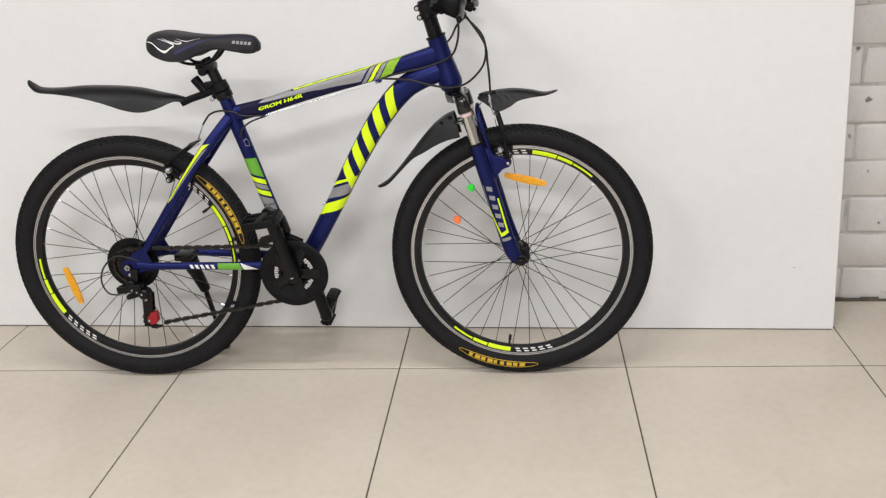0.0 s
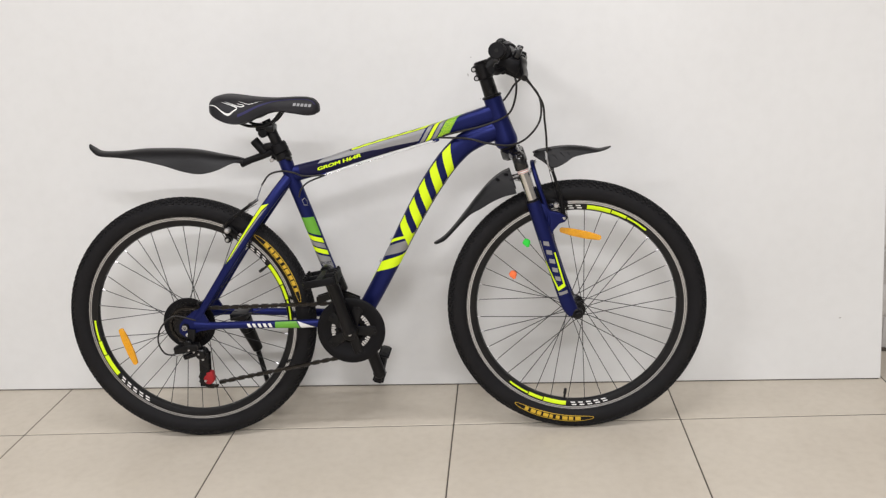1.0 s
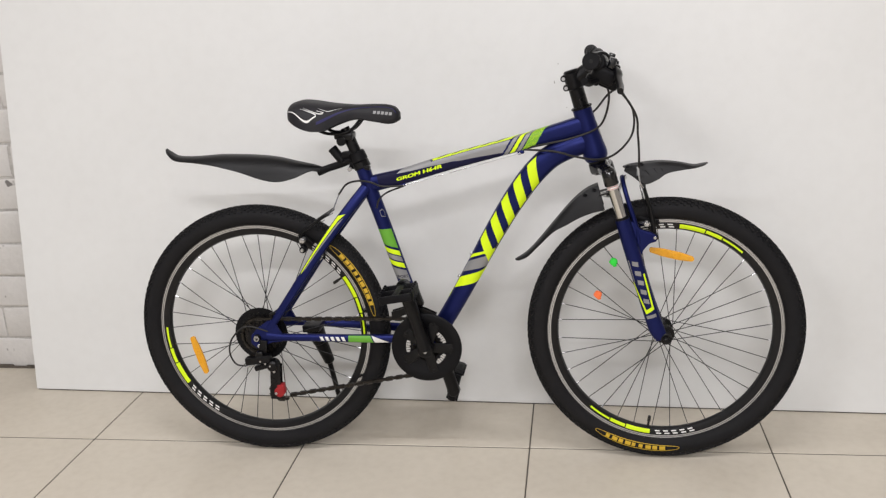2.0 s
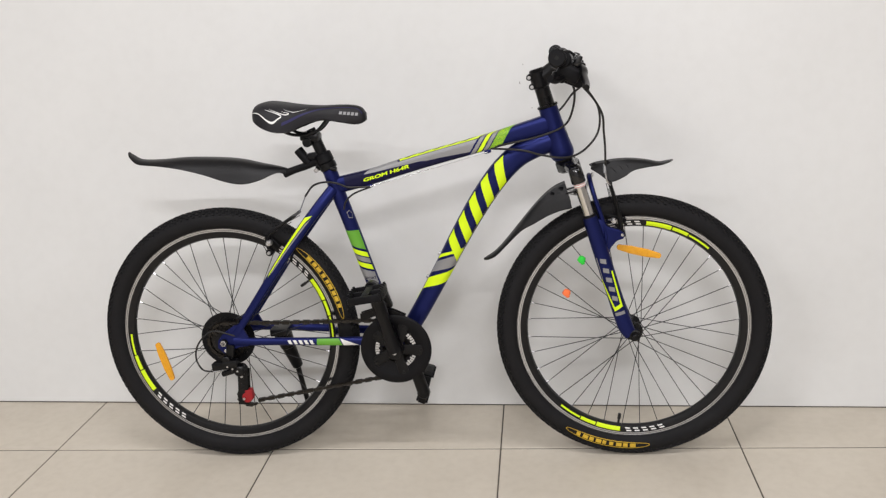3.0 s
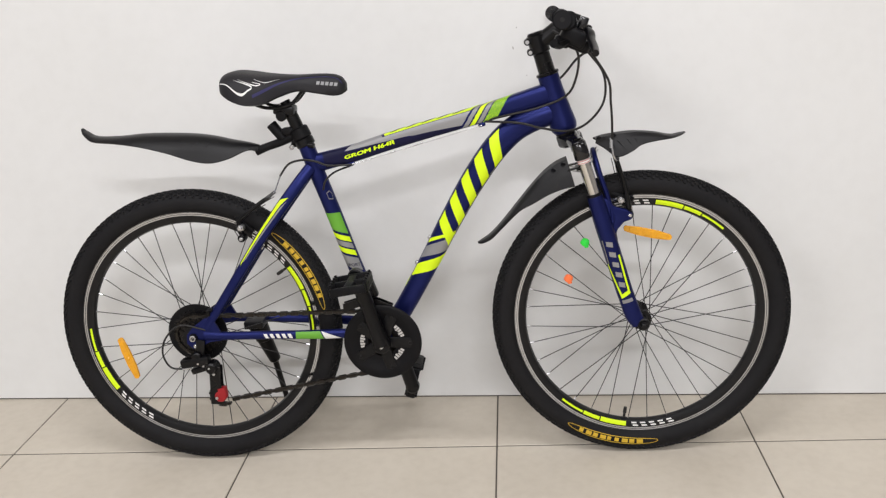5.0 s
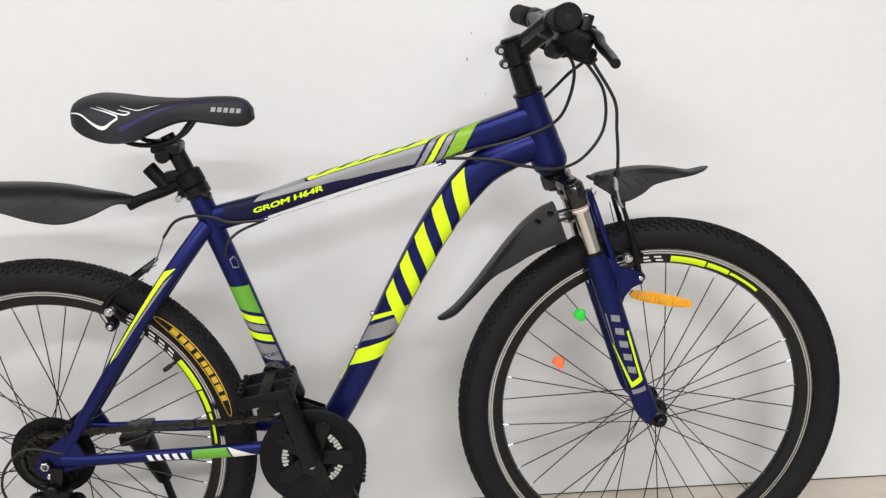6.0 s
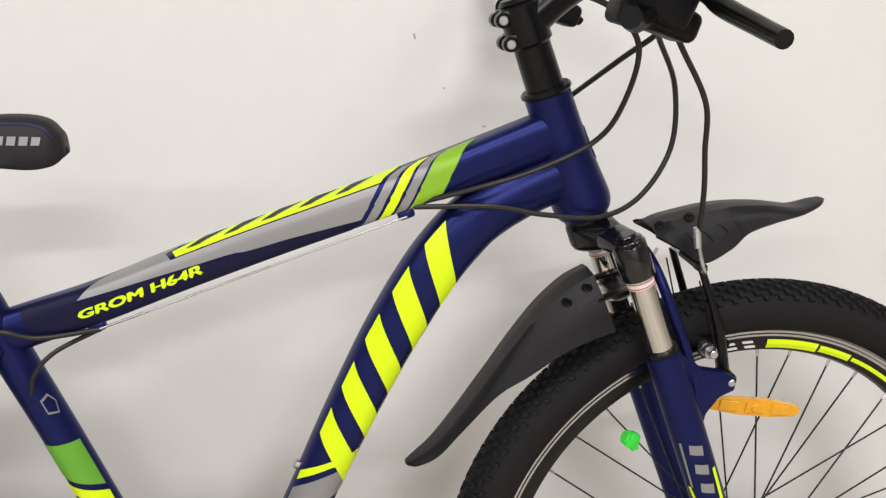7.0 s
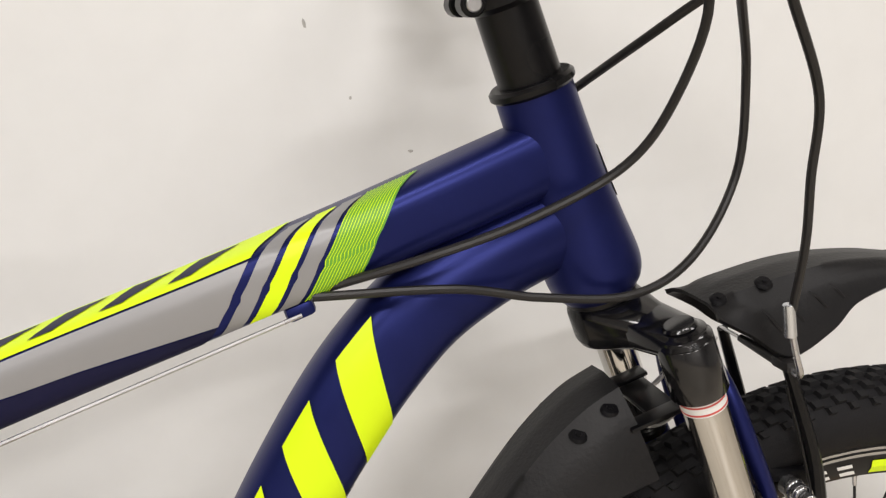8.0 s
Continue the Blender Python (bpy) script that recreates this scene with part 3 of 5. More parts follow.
def wheel(name, x, decal_angle, tyre_angle, valve_angle, flange, half, label, phase=4):
    hub_bm = bmesh.new()
    lathe(hub_bm, [(0.0045, -half - .012), (0.0085, -half - .010), (0.0105, -half), (0.0135, -half + .003), (0.0135, -.031), (flange, -.030), (flange, -.0265), (0.0125, -.022), (0.0115, 0), (0.0125, .022), (flange, .0265), (flange, .030), (0.0135, .031), (0.0135, half - .003), (0.0105, half), (0.0085, half + .010), (0.0045, half + .012)], 28)
    hub = part(name, hub_bm, BLACKMETAL, bike, label, at=Matrix.Translation((x, 0, AXZ)))
    bm = bmesh.new()
    prof = [(TC + TR * math.cos(t) * (1.0 if math.cos(t) < 0 else 0.93), TR * 0.96 * math.sin(t)) for t in [radians(-148 + 296 * k / 22) for k in range(23)]]
    lathe(bm, prof, 120, closed=True)
    tyre = part("tyre", bm, RUBBER, hub, "black knobbly tyre")
    # tread knobs
    verts, faces = [], []
    rows = [(0, 0.0040, 0.0044, 0.0)] + [(sg * a, hw, hl, off) for sg in (-1, 1) for a, hw, hl, off in ((14, 0.0032, 0.0040, 0.5), (27, 0.0032, 0.0042, 0.02), (41, 0.0033, 0.0040, 0.52), (54, 0.0028, 0.0030, 0.04))]
    count = 118
    for phi, hw, hl, off in rows:
        ph = radians(phi)
        for k in range(count):
            th = (k + off) * math.tau / count
            e = Vector((math.cos(th), 0, math.sin(th)))
            tn = Vector((-math.sin(th), 0, math.cos(th)))
            rad = e * math.cos(ph) + Vector((0, math.sin(ph), 0))
            lat = Vector((0, math.cos(ph), 0)) - e * math.sin(ph)
            c = e * TC + (e * math.cos(ph) * 0.93 + Vector((0, math.sin(ph) * 0.96, 0))) * TR
            b = len(verts)
            for dz, sc in ((-0.001, 1.0), (0.0030, 0.72)):
                for i, j in ((-1, -1), (1, -1), (1, 1), (-1, 1)):
                    verts.append(c + rad * dz + lat * (hw * i * sc) + tn * (hl * j * sc + 0.0008 * i))
            faces += [(b + 4, b + 5, b + 6, b + 7)] + [(b + i, b + (i + 1) % 4, b + 4 + (i + 1) % 4, b + 4 + i) for i in range(4)]
    me = bpy.data.meshes.new("tread")
    me.from_pydata(verts, [], faces)
    me.materials.append(TREAD)
    tread = new("tread", me)
    tread.parent = hub
    tagged(tread, kind="stuff")
    # rim: machined brake track over a black deep body
    bm = bmesh.new()
    lathe(bm, [(0.2840, -.0125), (0.2840, -.0108), (0.276, -.0108), (0.276, .0108), (0.2840, .0108), (0.2840, .0125), (0.2700, .0118), (0.2700, .0100), (0.2680, -.0100), (0.2700, -.0118)], 120, closed=True)
    track = part("brake_track", bm, BRAKETRACK, hub, "machined silver rim edge")
    for rg_ in (0.2735, 0.2772, 0.2808):
        bm = bmesh.new()
        lathe(bm, [(rg_ - 0.0004, -.0128), (rg_ + 0.0004, -.0128), (rg_ + 0.0004, -.0120), (rg_ - 0.0004, -.0120)], 96, closed=True)
        part("wear_groove", bm, RIMBLACK, track, "dark turned groove")
    bm = bmesh.new()
    lathe(bm, [(0.2702, -.0122), (0.2702, .0122), (0.262, .0118), (0.2545, .0085), (0.2520, .003), (0.2520, -.003), (0.2545, -.0085), (0.262, -.0118)], 120, closed=True)
    part("rim", bm, RIMBLACK, hub, "black alloy rim")
    rim_y = lambda r: -(0.0085 + (0.0118 - 0.0085) * (r - 0.2545) / 0.0075 if r < 0.262 else 0.0118 + 0.0004 * (r - 0.262) / 0.0082) - 0.0006
    for turn in (0, 180):
        a = decal_angle + turn
        bm = bmesh.new()
        for a0, a1, r0, r1 in ((0, 12.2, .2600, .2645), (12.8, 21.4, .2582, .2660), (22, 35, .2568, .2670)):
            ring_patch(bm, r0, r1, a + a0, a + a1, rim_y)
        part("rim_stripe", bm, NEON, hub, "neon yellow arc on the rim", smooth=0)
        for k in range(5):
            bm = bmesh.new()
            b = a + 37.5 + k * 4.4
            vs = [bm.verts.new((r * math.cos(radians(q)), rim_y(r), r * math.sin(radians(q)))) for r, q in ((.2575, b), (.2575, b + 2.6), (.2665, b + 3.7), (.2665, b + 1.1))]
            bm.faces.new(vs)
            part("brand_bar", bm, WHITE, hub, smooth=0)
    # tyre print: an oval outline with bars inside
    bm = bmesh.new()
    n = 44
    rc, dr = 0.2982, 0.0082
    for ring_k in range(n):
        q = []
        for k in (ring_k, ring_k + 1):
            s = k / n * math.tau
            for f in (1.0, 0.80):
                ca, sa = math.cos(s), math.sin(s)
                aa = tyre_angle + 20.5 * math.copysign(abs(ca) ** 0.75, ca) * (0.985 if f < 1 else 1)
                rr_ = rc + dr * f * math.copysign(abs(sa) ** 0.8, sa)
                q.append(bm.verts.new((rr_ * math.cos(radians(aa)), sidewall(rr_), rr_ * math.sin(radians(aa)))))
        bm.faces.new((q[0], q[1], q[3], q[2]))
    part("tyre_print_outline", bm, GOLD, hub, "yellow printed oval on the tyre", smooth=0)
    for k in range(9):
        bm = bmesh.new()
        b = tyre_angle - 14.8 + k * 3.25
        ring_patch(bm, rc - 0.0046, rc + 0.0046, b, b + (1.9, 2.6, 2.2, 2.7, 1.7)[k % 5], sidewall, 2)
        part("tyre_print_bar", bm, GOLD, hub, smooth=0)
    # valve
    va = radians(valve_angle)
    e = Vector((math.cos(va), 0, math.sin(va)))
    bm = bmesh.new()
    rod(bm, e * 0.254, e * 0.236, 0.0030, 0.0030, 10)
    rod(bm, e * 0.241, e * 0.226, 0.0042, 0.0038, 10, 0.0008)
    part("valve", bm, CABLE, hub, "black valve with cap")
    # spokes: 36, three-cross, both flanges
    for side in (-1, 1):
        for way in (-1, 1):
            bm = bmesh.new()
            a = radians(60 * way)
            rod(bm, (flange * 0.86 * math.cos(a), side * (0.0300 if way == 1 else 0.0262), flange * 0.86 * math.sin(a)), (0.2535, side * 0.003, 0), 0.00098, seg=6)
            tmp = part("spoke", bm, SPOKE, hub)
            nb = bmesh.new()
            p0 = Vector((flange * 0.86 * math.cos(a), side * 0.028, flange * 0.86 * math.sin(a)))
            p1 = Vector((0.2530, side * 0.003, 0))
            d = (p0 - p1).normalized()
            rod(nb, p1, p1 + d * 0.0085, 0.0017, 0.0014, 6)
            tip = part("nipple", nb, STEEL, hub)
            base_angle = (0 if side == -1 else 10) + (0 if way == -1 else 20)
            for k in range(9):
                m = Matrix.Rotation(-radians(base_angle + 40 * k + phase), 4, "Y")
                for src in (tmp, tip):
                    o = src if k == 0 else src.copy()
                    if k:
                        scene.collection.objects.link(o)
                    o.matrix_basis = m
    return hub


front_wheel = wheel("front_wheel", AXF, 228, 257, 262, 0.0225, 0.050, "front wheel with 36 dark spokes")
rear_wheel = wheel("rear_wheel", AXR, 178, 29, 33, 0.0300, 0.062, "rear wheel with 36 dark spokes", 9)


def reflector(hub, x, z, ang, lab):
    """Amber spoke reflector with rounded ends and a raised middle band."""
    bm = bmesh.new()
    n = 10
    pts = []
    for s in (1, -1):
        for k in range(n + 1):
            a = -math.pi / 2 + math.pi * k / n
            pts.append((s * (0.047 + 0.0055 * math.cos(a)), s * 0.0062 * math.sin(a)))
        pts.append((s * 0.020, s * 0.0092))
        pts.append((-s * 0.020, s * 0.0092))
    f = bm.faces.new([bm.verts.new((px, -0.028, pz)) for px, pz in pts])
    ext = bmesh.ops.extrude_face_region(bm, geom=[f])
    bmesh.ops.translate(bm, vec=(0, 0.007, 0), verts=[v for v in ext["geom"] if isinstance(v, bmesh.types.BMVert)])
    for k in range(3):
        box(bm, (-0.030 + 0.030 * k, -0.0285, 0), (0.022, 0.0022, 0.0115), bevel=0.0008, seg=1)
    rod(bm, (0, -0.031, 0), (0, -0.020, 0), 0.0045, seg=12, bevel=0.001)
    part("reflector", bm, AMBER, hub, lab, at=Matrix.Translation((x, 0.004, z)) @ pose(0, 0, 0, 0, -ang, 0))


reflector(front_wheel, 0.345 - AXF, 0.5225 - AXZ, -14, "amber plastic spoke reflector")
reflector(rear_wheel, -0.847 - AXR, 0.2645 - AXZ, -74, "amber plastic spoke reflector")
for nm, mat, x, z in (("orange_bead", ORANGE, 0.1745, 0.423), ("green_bead", LIME, 0.2115, 0.504)):
    bm = bmesh.new()
    rod(bm, (-0.0085, 0, 0), (0.0085, 0, 0), 0.0080, 0.0070, 9, 0.002)
    box(bm, (0, -0.003, 0.001), (0.012, 0.009, 0.018), bevel=0.003)
    box(bm, (0.004, -0.003, -0.002), (0.014, 0.007, 0.009), pose(0, 0, 0, 0, 40, 0), bevel=0.002)
    part(nm, bm, mat, front_wheel, nm.split("_")[0] + " plastic spoke bead", at=Matrix.Translation((x - AXF, -0.016, z - AXZ)) @ pose(0, 0, 0, 0, 38, 0))

# ---- fork ----
fd = Vector((0.2795, 0, -0.960)).normalized()          # down the legs
LEG0 = Vector((0.2070, 0, 0.6955))
for sgn in (-1, 1):
    y = Vector((0, sgn * 0.055, 0))
    stn = bar3("stanchion", CHROME, (LEG0 + y - fd * 0.012, LEG0 + y + fd * 0.115, .0128), label="chromed steel fork stanchion", seg=28)
    bm = bmesh.new()
    rod(bm, LEG0 + y + fd * 0.0005, LEG0 + y + fd * 0.0085, 0.0131, seg=28)
    part("stanchion_label", bm, WHITE, stn, "pale band at the top of the stanchion")
    for q in (0.0015, 0.0065):
        bm = bmesh.new()
        rod(bm, LEG0 + y + fd * q, LEG0 + y + fd * (q + 0.0011), 0.0133, seg=28)
        part("red_line", bm, REDINK, stn)
    p0 = LEG0 + y + fd * 0.083
    lw = Tube([(*(p0), .0165, .0165, 2), (*(p0 + fd * 0.012), .0172, .0172, 2), (*(p0 + fd * 0.06), .0172, .0180, 2), (*(p0 + fd * 0.14), .0160, .0180, 2), (*(p0 + fd * 0.22), .0145, .0175, 2), (*(p0 + fd * 0.275 + Vector((.002, 0, 0))), .0125, .0180, 2.2), (*(p0 + fd * 0.300 + Vector((.008, 0, 0))), .010, .0150, 2.2)], 36)
    leg = part("fork_lower", lw.mesh(26), BLUE, bike, "matt blue fork lower leg")
    bar3("dust_seal", BLACKMETAL, (p0 - fd * 0.006, p0 + fd * 0.004, .0158), bevel=.0015, seg=24)
    bar3("dropout_cap", BLACKMETAL, ((AXF, sgn * 0.046, AXZ), (AXF, sgn * 0.066, AXZ), .0135), ((AXF, sgn * 0.06, AXZ), (AXF, sgn * 0.078, AXZ), .0075), bevel=.002, seg=18)
    boxes("fork_end", BLACKMETAL, [((0.322, sgn * 0.053, 0.334), (0.022, 0.010, 0.036), 12, .004)])
    # brake boss
    bar3("brake_boss", BLUE, (p0 + fd * 0.055 + Vector((0.004, -sgn * 0.006, 0)), Vector((0.300, sgn * 0.036, 0.570)), .0085, .0075), seg=14)
    bm = bmesh.new()
    web = [(0.246, 0.612), (0.262, 0.603), (0.272, 0.590), (0.296, 0.583), (0.310, 0.574), (0.308, 0.561), (0.292, 0.556), (0.278, 0.540), (0.270, 0.512), (0.262, 0.490), (0.250, 0.520)]
    f = bm.faces.new([bm.verts.new((x, sgn * .0400, z)) for x, z in web])
    ext = bmesh.ops.extrude_face_region(bm, geom=[f])
    bmesh.ops.translate(bm, vec=(0, sgn * 0.013, 0), verts=[v for v in ext["geom"] if isinstance(v, bmesh.types.BMVert)])
    bmesh.ops.bevel(bm, geom=[e for e in bm.edges], offset=0.003, segments=2, profile=0.5, affect="EDGES")
    part("brake_web", bm, BLUE, leg, "blue cast web carrying the brake post")
    if sgn == -1:
        # the leg runs downwards: positive heights lie forward
        lw.decal([[(0.135, 0.50), (0.225, 0.42), (0.232, -0.45), (0.150, -0.80), (0.150, -0.68), (0.222, -0.30), (0.217, 0.25), (0.135, 0.34)]], "outline_stripe", NEON, leg, "neon yellow bent outline")
        lw.decal([[(0.236, 0.42), (0.244, 0.42), (0.244, -0.5), (0.236, -0.5)]], "silver_stripe", SILVER, leg)
        for k in range(5):
            u0 = 0.098 + k * 0.0235
            lw.decal([[(u0, -0.26), (u0 + 0.011, -0.32), (u0 + 0.017, 0.14), (u0 + 0.006, 0.20)]], "brand_bar", SILVER, leg, "plain grey slanted bar", eps=0.0008)
        lw.decal([[(0.095, -0.60), (0.15, -0.66), (0.15, -0.58), (0.095, -0.50)]], "silver_line", SILVER, leg)

# crown: a glossy yoke from the steerer to two sockets
def disc_points(c, ax, r, low, high, b, seg=24):
    """Rounded-edge disc: points of a fat coin about the axis ax."""
    q = ax.to_track_quat("Z", "Y")
    return [c + q @ Vector((rr * math.cos(k * math.tau / seg), rr * math.sin(k * math.tau / seg), z)) for rr, z in ((r - b, low), (r - 0.3 * b, low + 0.3 * b), (r, low + b), (r, high - b), (r - 0.3 * b, high - 0.3 * b), (r - b, high)) for k in range(seg)]


bm = bmesh.new()
rod(bm, HT_BOT + axis * 0.002, HT_BOT - axis * 0.034, 0.0205, 0.0190, 28, 0.004)
for sgn in (-1, 1):
    sock = LEG0 + Vector((0, sgn * 0.055, 0))
    for p0, p1, r0, r1, bv in ((0.036, 0.0005, 0.0160, 0.0165, 0.0015), (0.0405, 0.034, 0.0132, 0.0160, 0.002), (0.0425, 0.039, 0.0100, 0.0138, 0.001)):
        rod(bm, sock - fd * p0, sock - fd * p1, r0, r1, 32, bv)
    mid = HT_BOT - axis * 0.017 + Vector((0.010, sgn * 0.026, -0.002))
    neck = disc_points(mid, axis, 0.0155, -0.009, 0.011, 0.006)
    for a, b in ((disc_points(HT_BOT - axis * 0.012, axis, 0.0225, -0.020, 0.009, 0.006), neck),
                 (neck, disc_points(sock - fd * 0.030, -fd, 0.0150, -0.002, 0.0115, 0.0060))):
        hull = bmesh.new()
        for p in a + b:
            hull.verts.new(p)
        out = bmesh.ops.convex_hull(hull, input=hull.verts[:])
        bmesh.ops.delete(hull, geom=list({v for v in out["geom_interior"] + out["geom_unused"] if isinstance(v, bmesh.types.BMVert)}), context="VERTS")
        me = bpy.data.meshes.new("hull")
        hull.to_mesh(me)
        bm.from_mesh(me)
        hull.free()
        bpy.data.meshes.remove(me)
crown = part("fork_crown", bm, GLOSSBLACK, bike, "gloss black fork crown", smooth=50)
for sgn in (-1, 1):
    sock = LEG0 + Vector((0, sgn * 0.055, 0))
    bar3("crown_cap", GLOSSBLACK, (sock - fd * 0.043, sock - fd * 0.0452, .0098, .0090), bevel=.0006, seg=24, parent=crown)
# arch joining the lowers over the tyre
bm = bmesh.new()
half_arch = [(0.260, 0.054, 0.535), (0.267, 0.050, 0.568), (0.258, 0.047, 0.610), (0.246, 0.045, 0.648), (0.237, 0.038, 0.680), (0.233, 0.022, 0.698)]
wire(bm, [(x, -y, z) for x, y, z in half_arch] + [(0.233, 0, 0.704)] + half_arch[::-1], 0.0054, 60, 12)
part("fork_arch", bm, BLUE, bike, "matt blue fork arch")

# ---- steerer, stem, handlebar ----
bar3("steerer_spacer", BLACKMETAL, (HT_TOP + axis * 0.005, HT_TOP + axis * 0.050, .0178, .0172), label="glossy black spacer below the stem", seg=28)
S0 = HT_TOP + axis * 0.046
BAR = Vector((0.186, 0, 0.973))
bm = bmesh.new()
rod(bm, S0, S0 + axis * 0.040, 0.0205, 0.0200, 28, 0.003)
sd = BAR - (S0 + axis * 0.022)
wire(bm, [tuple(S0 + axis * 0.020), tuple(S0 + axis * 0.022 + sd * 0.45), tuple(BAR - sd.normalized() * 0.006)], 0.014, 12, 18, radii=[0.0185, 0.0172, 0.0190])
rod(bm, BAR + Vector((0, -0.024, 0)), BAR + Vector((0, 0.024, 0)), 0.0205, 0.0205, 26, 0.003)
back = Vector((-axis.z, 0, axis.x)).normalized()
for q in (0.009, 0.031):
    for sgn in (-1, 1):
        c = S0 + axis * q + back * 0.021 + Vector((0, sgn * 0.0085, 0))
        rod(bm, c + Vector((0, -sgn * 0.004, 0)), c + Vector((0, sgn * 0.007, 0)), 0.0068, 0.0068, 16, 0.001)
        box(bm, c - back * 0.008, (0.018, 0.012, 0.013), bevel=0.002)
stem = part("stem", bm, BLACKMETAL, bike, "black ahead stem with two rear pinch bolts")
for q in (0.009, 0.031):
    c = S0 + axis * q + back * 0.021
    bm = bmesh.new()
    rod(bm, c + Vector((0, -0.0145, 0)), c + Vector((0, -0.0172, 0)), 0.0042, 0.0042, 14, 0.0006)
    part("pinch_bolt", bm, STEEL, stem, "steel hex bolt head")
bar3("top_cap", BLACKMETAL, (S0 + axis * 0.040, S0 + axis * 0.045, .0185, .016), bevel=.001, seg=24)

bm = bmesh.new()
path = [(0.159, -0.272, 0.985), (0.167, -0.17, 0.981), (0.180, -0.09, 0.976), (0.186, -0.045, 0.973), (0.186, 0.045, 0.973), (0.183, 0.10, 0.973), (0.174, 0.19, 0.978), (0.168, 0.290, 0.980)]
wire(bm, path, 0.0112, 50, 14, radii=[0.0111, 0.0111, 0.0115, 0.0145, 0.0145, 0.0115, 0.0111, 0.0111])
part("handlebar", bm, BLACKMETAL, bike, "black riser handlebar")
for sgn in (-1, 1):
    s = lambda x, y, z: Vector((x + (0.009 if sgn > 0 else 0), sgn * (y - (0.025 if sgn > 0 else 0.044)), z - (0.0300 if sgn > 0 else 0.0265)))
    gp = part("grip", (lambda b: (rod(b, s(0.158, 0.318, 1.0122), s(0.1655, 0.205, 1.0065), 0.0160, 0.0155, 20, 0.003), rod(b, s(0.1580, 0.3195, 1.0123), s(0.1583, 0.312, 1.0119), 0.0175, 0.0172, 22, 0.002), b)[-1])(bmesh.new()), PLASTIC, bike, "black rubber grip")
    bm = bmesh.new()
    for k in range(9):
        a, b2 = s(0.1585 + 0.0007 * k, 0.300 - 0.010 * k, 1.0113 - 0.0005 * k), s(0.1588 + 0.0007 * k, 0.296 - 0.010 * k, 1.0111 - 0.0005 * k)
        rod(bm, a, b2, 0.0171, 0.0171, 20, 0.0006)
    part("grip_rib", bm, PLASTIC, gp)
    # Near-black disc stands in for the shaded hole in the grip end.
    bm = bmesh.new()
    rod(bm, s(0.1580, 0.3200, 1.0124), s(0.1580, 0.3185, 1.0124), 0.0042, 0.0042, 12)
    part("grip_hole_disc", bm, INSETBLACK, gp)
    # shifter pod with thumb lever
    bm = bmesh.new()
    s0_ = s
    s = lambda x, y, z: s0_(x + 0.005, y + 0.022, z)
    rod(bm, s(0.1665, 0.196, 1.0060), s(0.170, 0.160, 1.0025), 0.0185, 0.0180, 20, 0.003)
    box(bm, s(0.180, 0.172, 0.976), (0.050, 0.046, 0.034), pose(0, 0, 0, 0, 28, 0), 0.008, 3)
    box(bm, s(0.158, 0.176, 0.968), (0.030, 0.036, 0.020), pose(0, 0, 0, 0, 20, 0), 0.006, 3)
    box(bm, s(0.190, 0.166, 0.960), (0.044, 0.040, 0.024), pose(0, 0, 0, 0, 24, 0), 0.007, 3)
    rod(bm, s(0.204, 0.160, 0.956), s(0.214, 0.160, 0.946), 0.0055, 0.0045, 12, 0.001)
    pod = part("shifter", bm, PLASTIC, bike, "black trigger shifter pod")
    bm = bmesh.new()
    wire(bm, [tuple(s(0.168, 0.190, 0.968)), tuple(s(0.152, 0.205, 0.963)), tuple(s(0.140, 0.222, 0.968))], 0.007, 12, 10, radii=[0.006, 0.0075, 0.0085])
    part("thumb_lever", bm, PLASTIC, pod, "black thumb lever")
    bm = bmesh.new()
    box(bm, s(0.199, 0.165, 0.999), (0.016, 0.030, 0.026), pose(0, 0, 0, 0, 20, 0), 0.003)
    part("gear_window", bm, GLOSSBLACK, pod, "glossy gear indicator window")
    # brake lever
    bm = bmesh.new()
    rod(bm, s(0.1705, 0.157, 1.0020), s(0.172, 0.135, 0.999), 0.0172, 0.0172, 18, 0.002)
    box(bm, s(0.196, 0.148, 0.989), (0.040, 0.026, 0.024), pose(0, 0, 0, 0, 22, 0), 0.005)
    rod(bm, s(0.196, 0.118, 0.992), s(0.199, 0.134, 0.990), 0.0052, 0.0062, 12, 0.001)
    rod(bm, s(0.205, 0.128, 0.986), s(0.205, 0.170, 0.986), 0.0075, 0.0075, 14, 0.001)
    perch = part("brake_perch", bm, BLACKMETAL, bike, "black brake lever clamp")
    bm = bmesh.new()
    wire(bm, [tuple(s(0.205, 0.150, 0.987)), tuple(s(0.211, 0.190, 0.980)), tuple(s0_(0.215, 0.240, 0.970)), tuple(s0_(0.217, 0.290, 0.958)), tuple(s0_(0.215, 0.324, 0.952))], 0.007, 30, 12, radii=[0.0078, 0.0085, 0.0078, 0.0070, 0.0066])
    part("brake_lever", bm, BLACKMETAL, perch, "black two-finger brake lever")

# ---- cables ----
def cable(name, pts, r=0.0025, mat=CABLE, n=56, lab=""):
    bm = bmesh.new()
    wire(bm, pts, r, n, 10)
    return part(name, bm, mat, bike, lab)


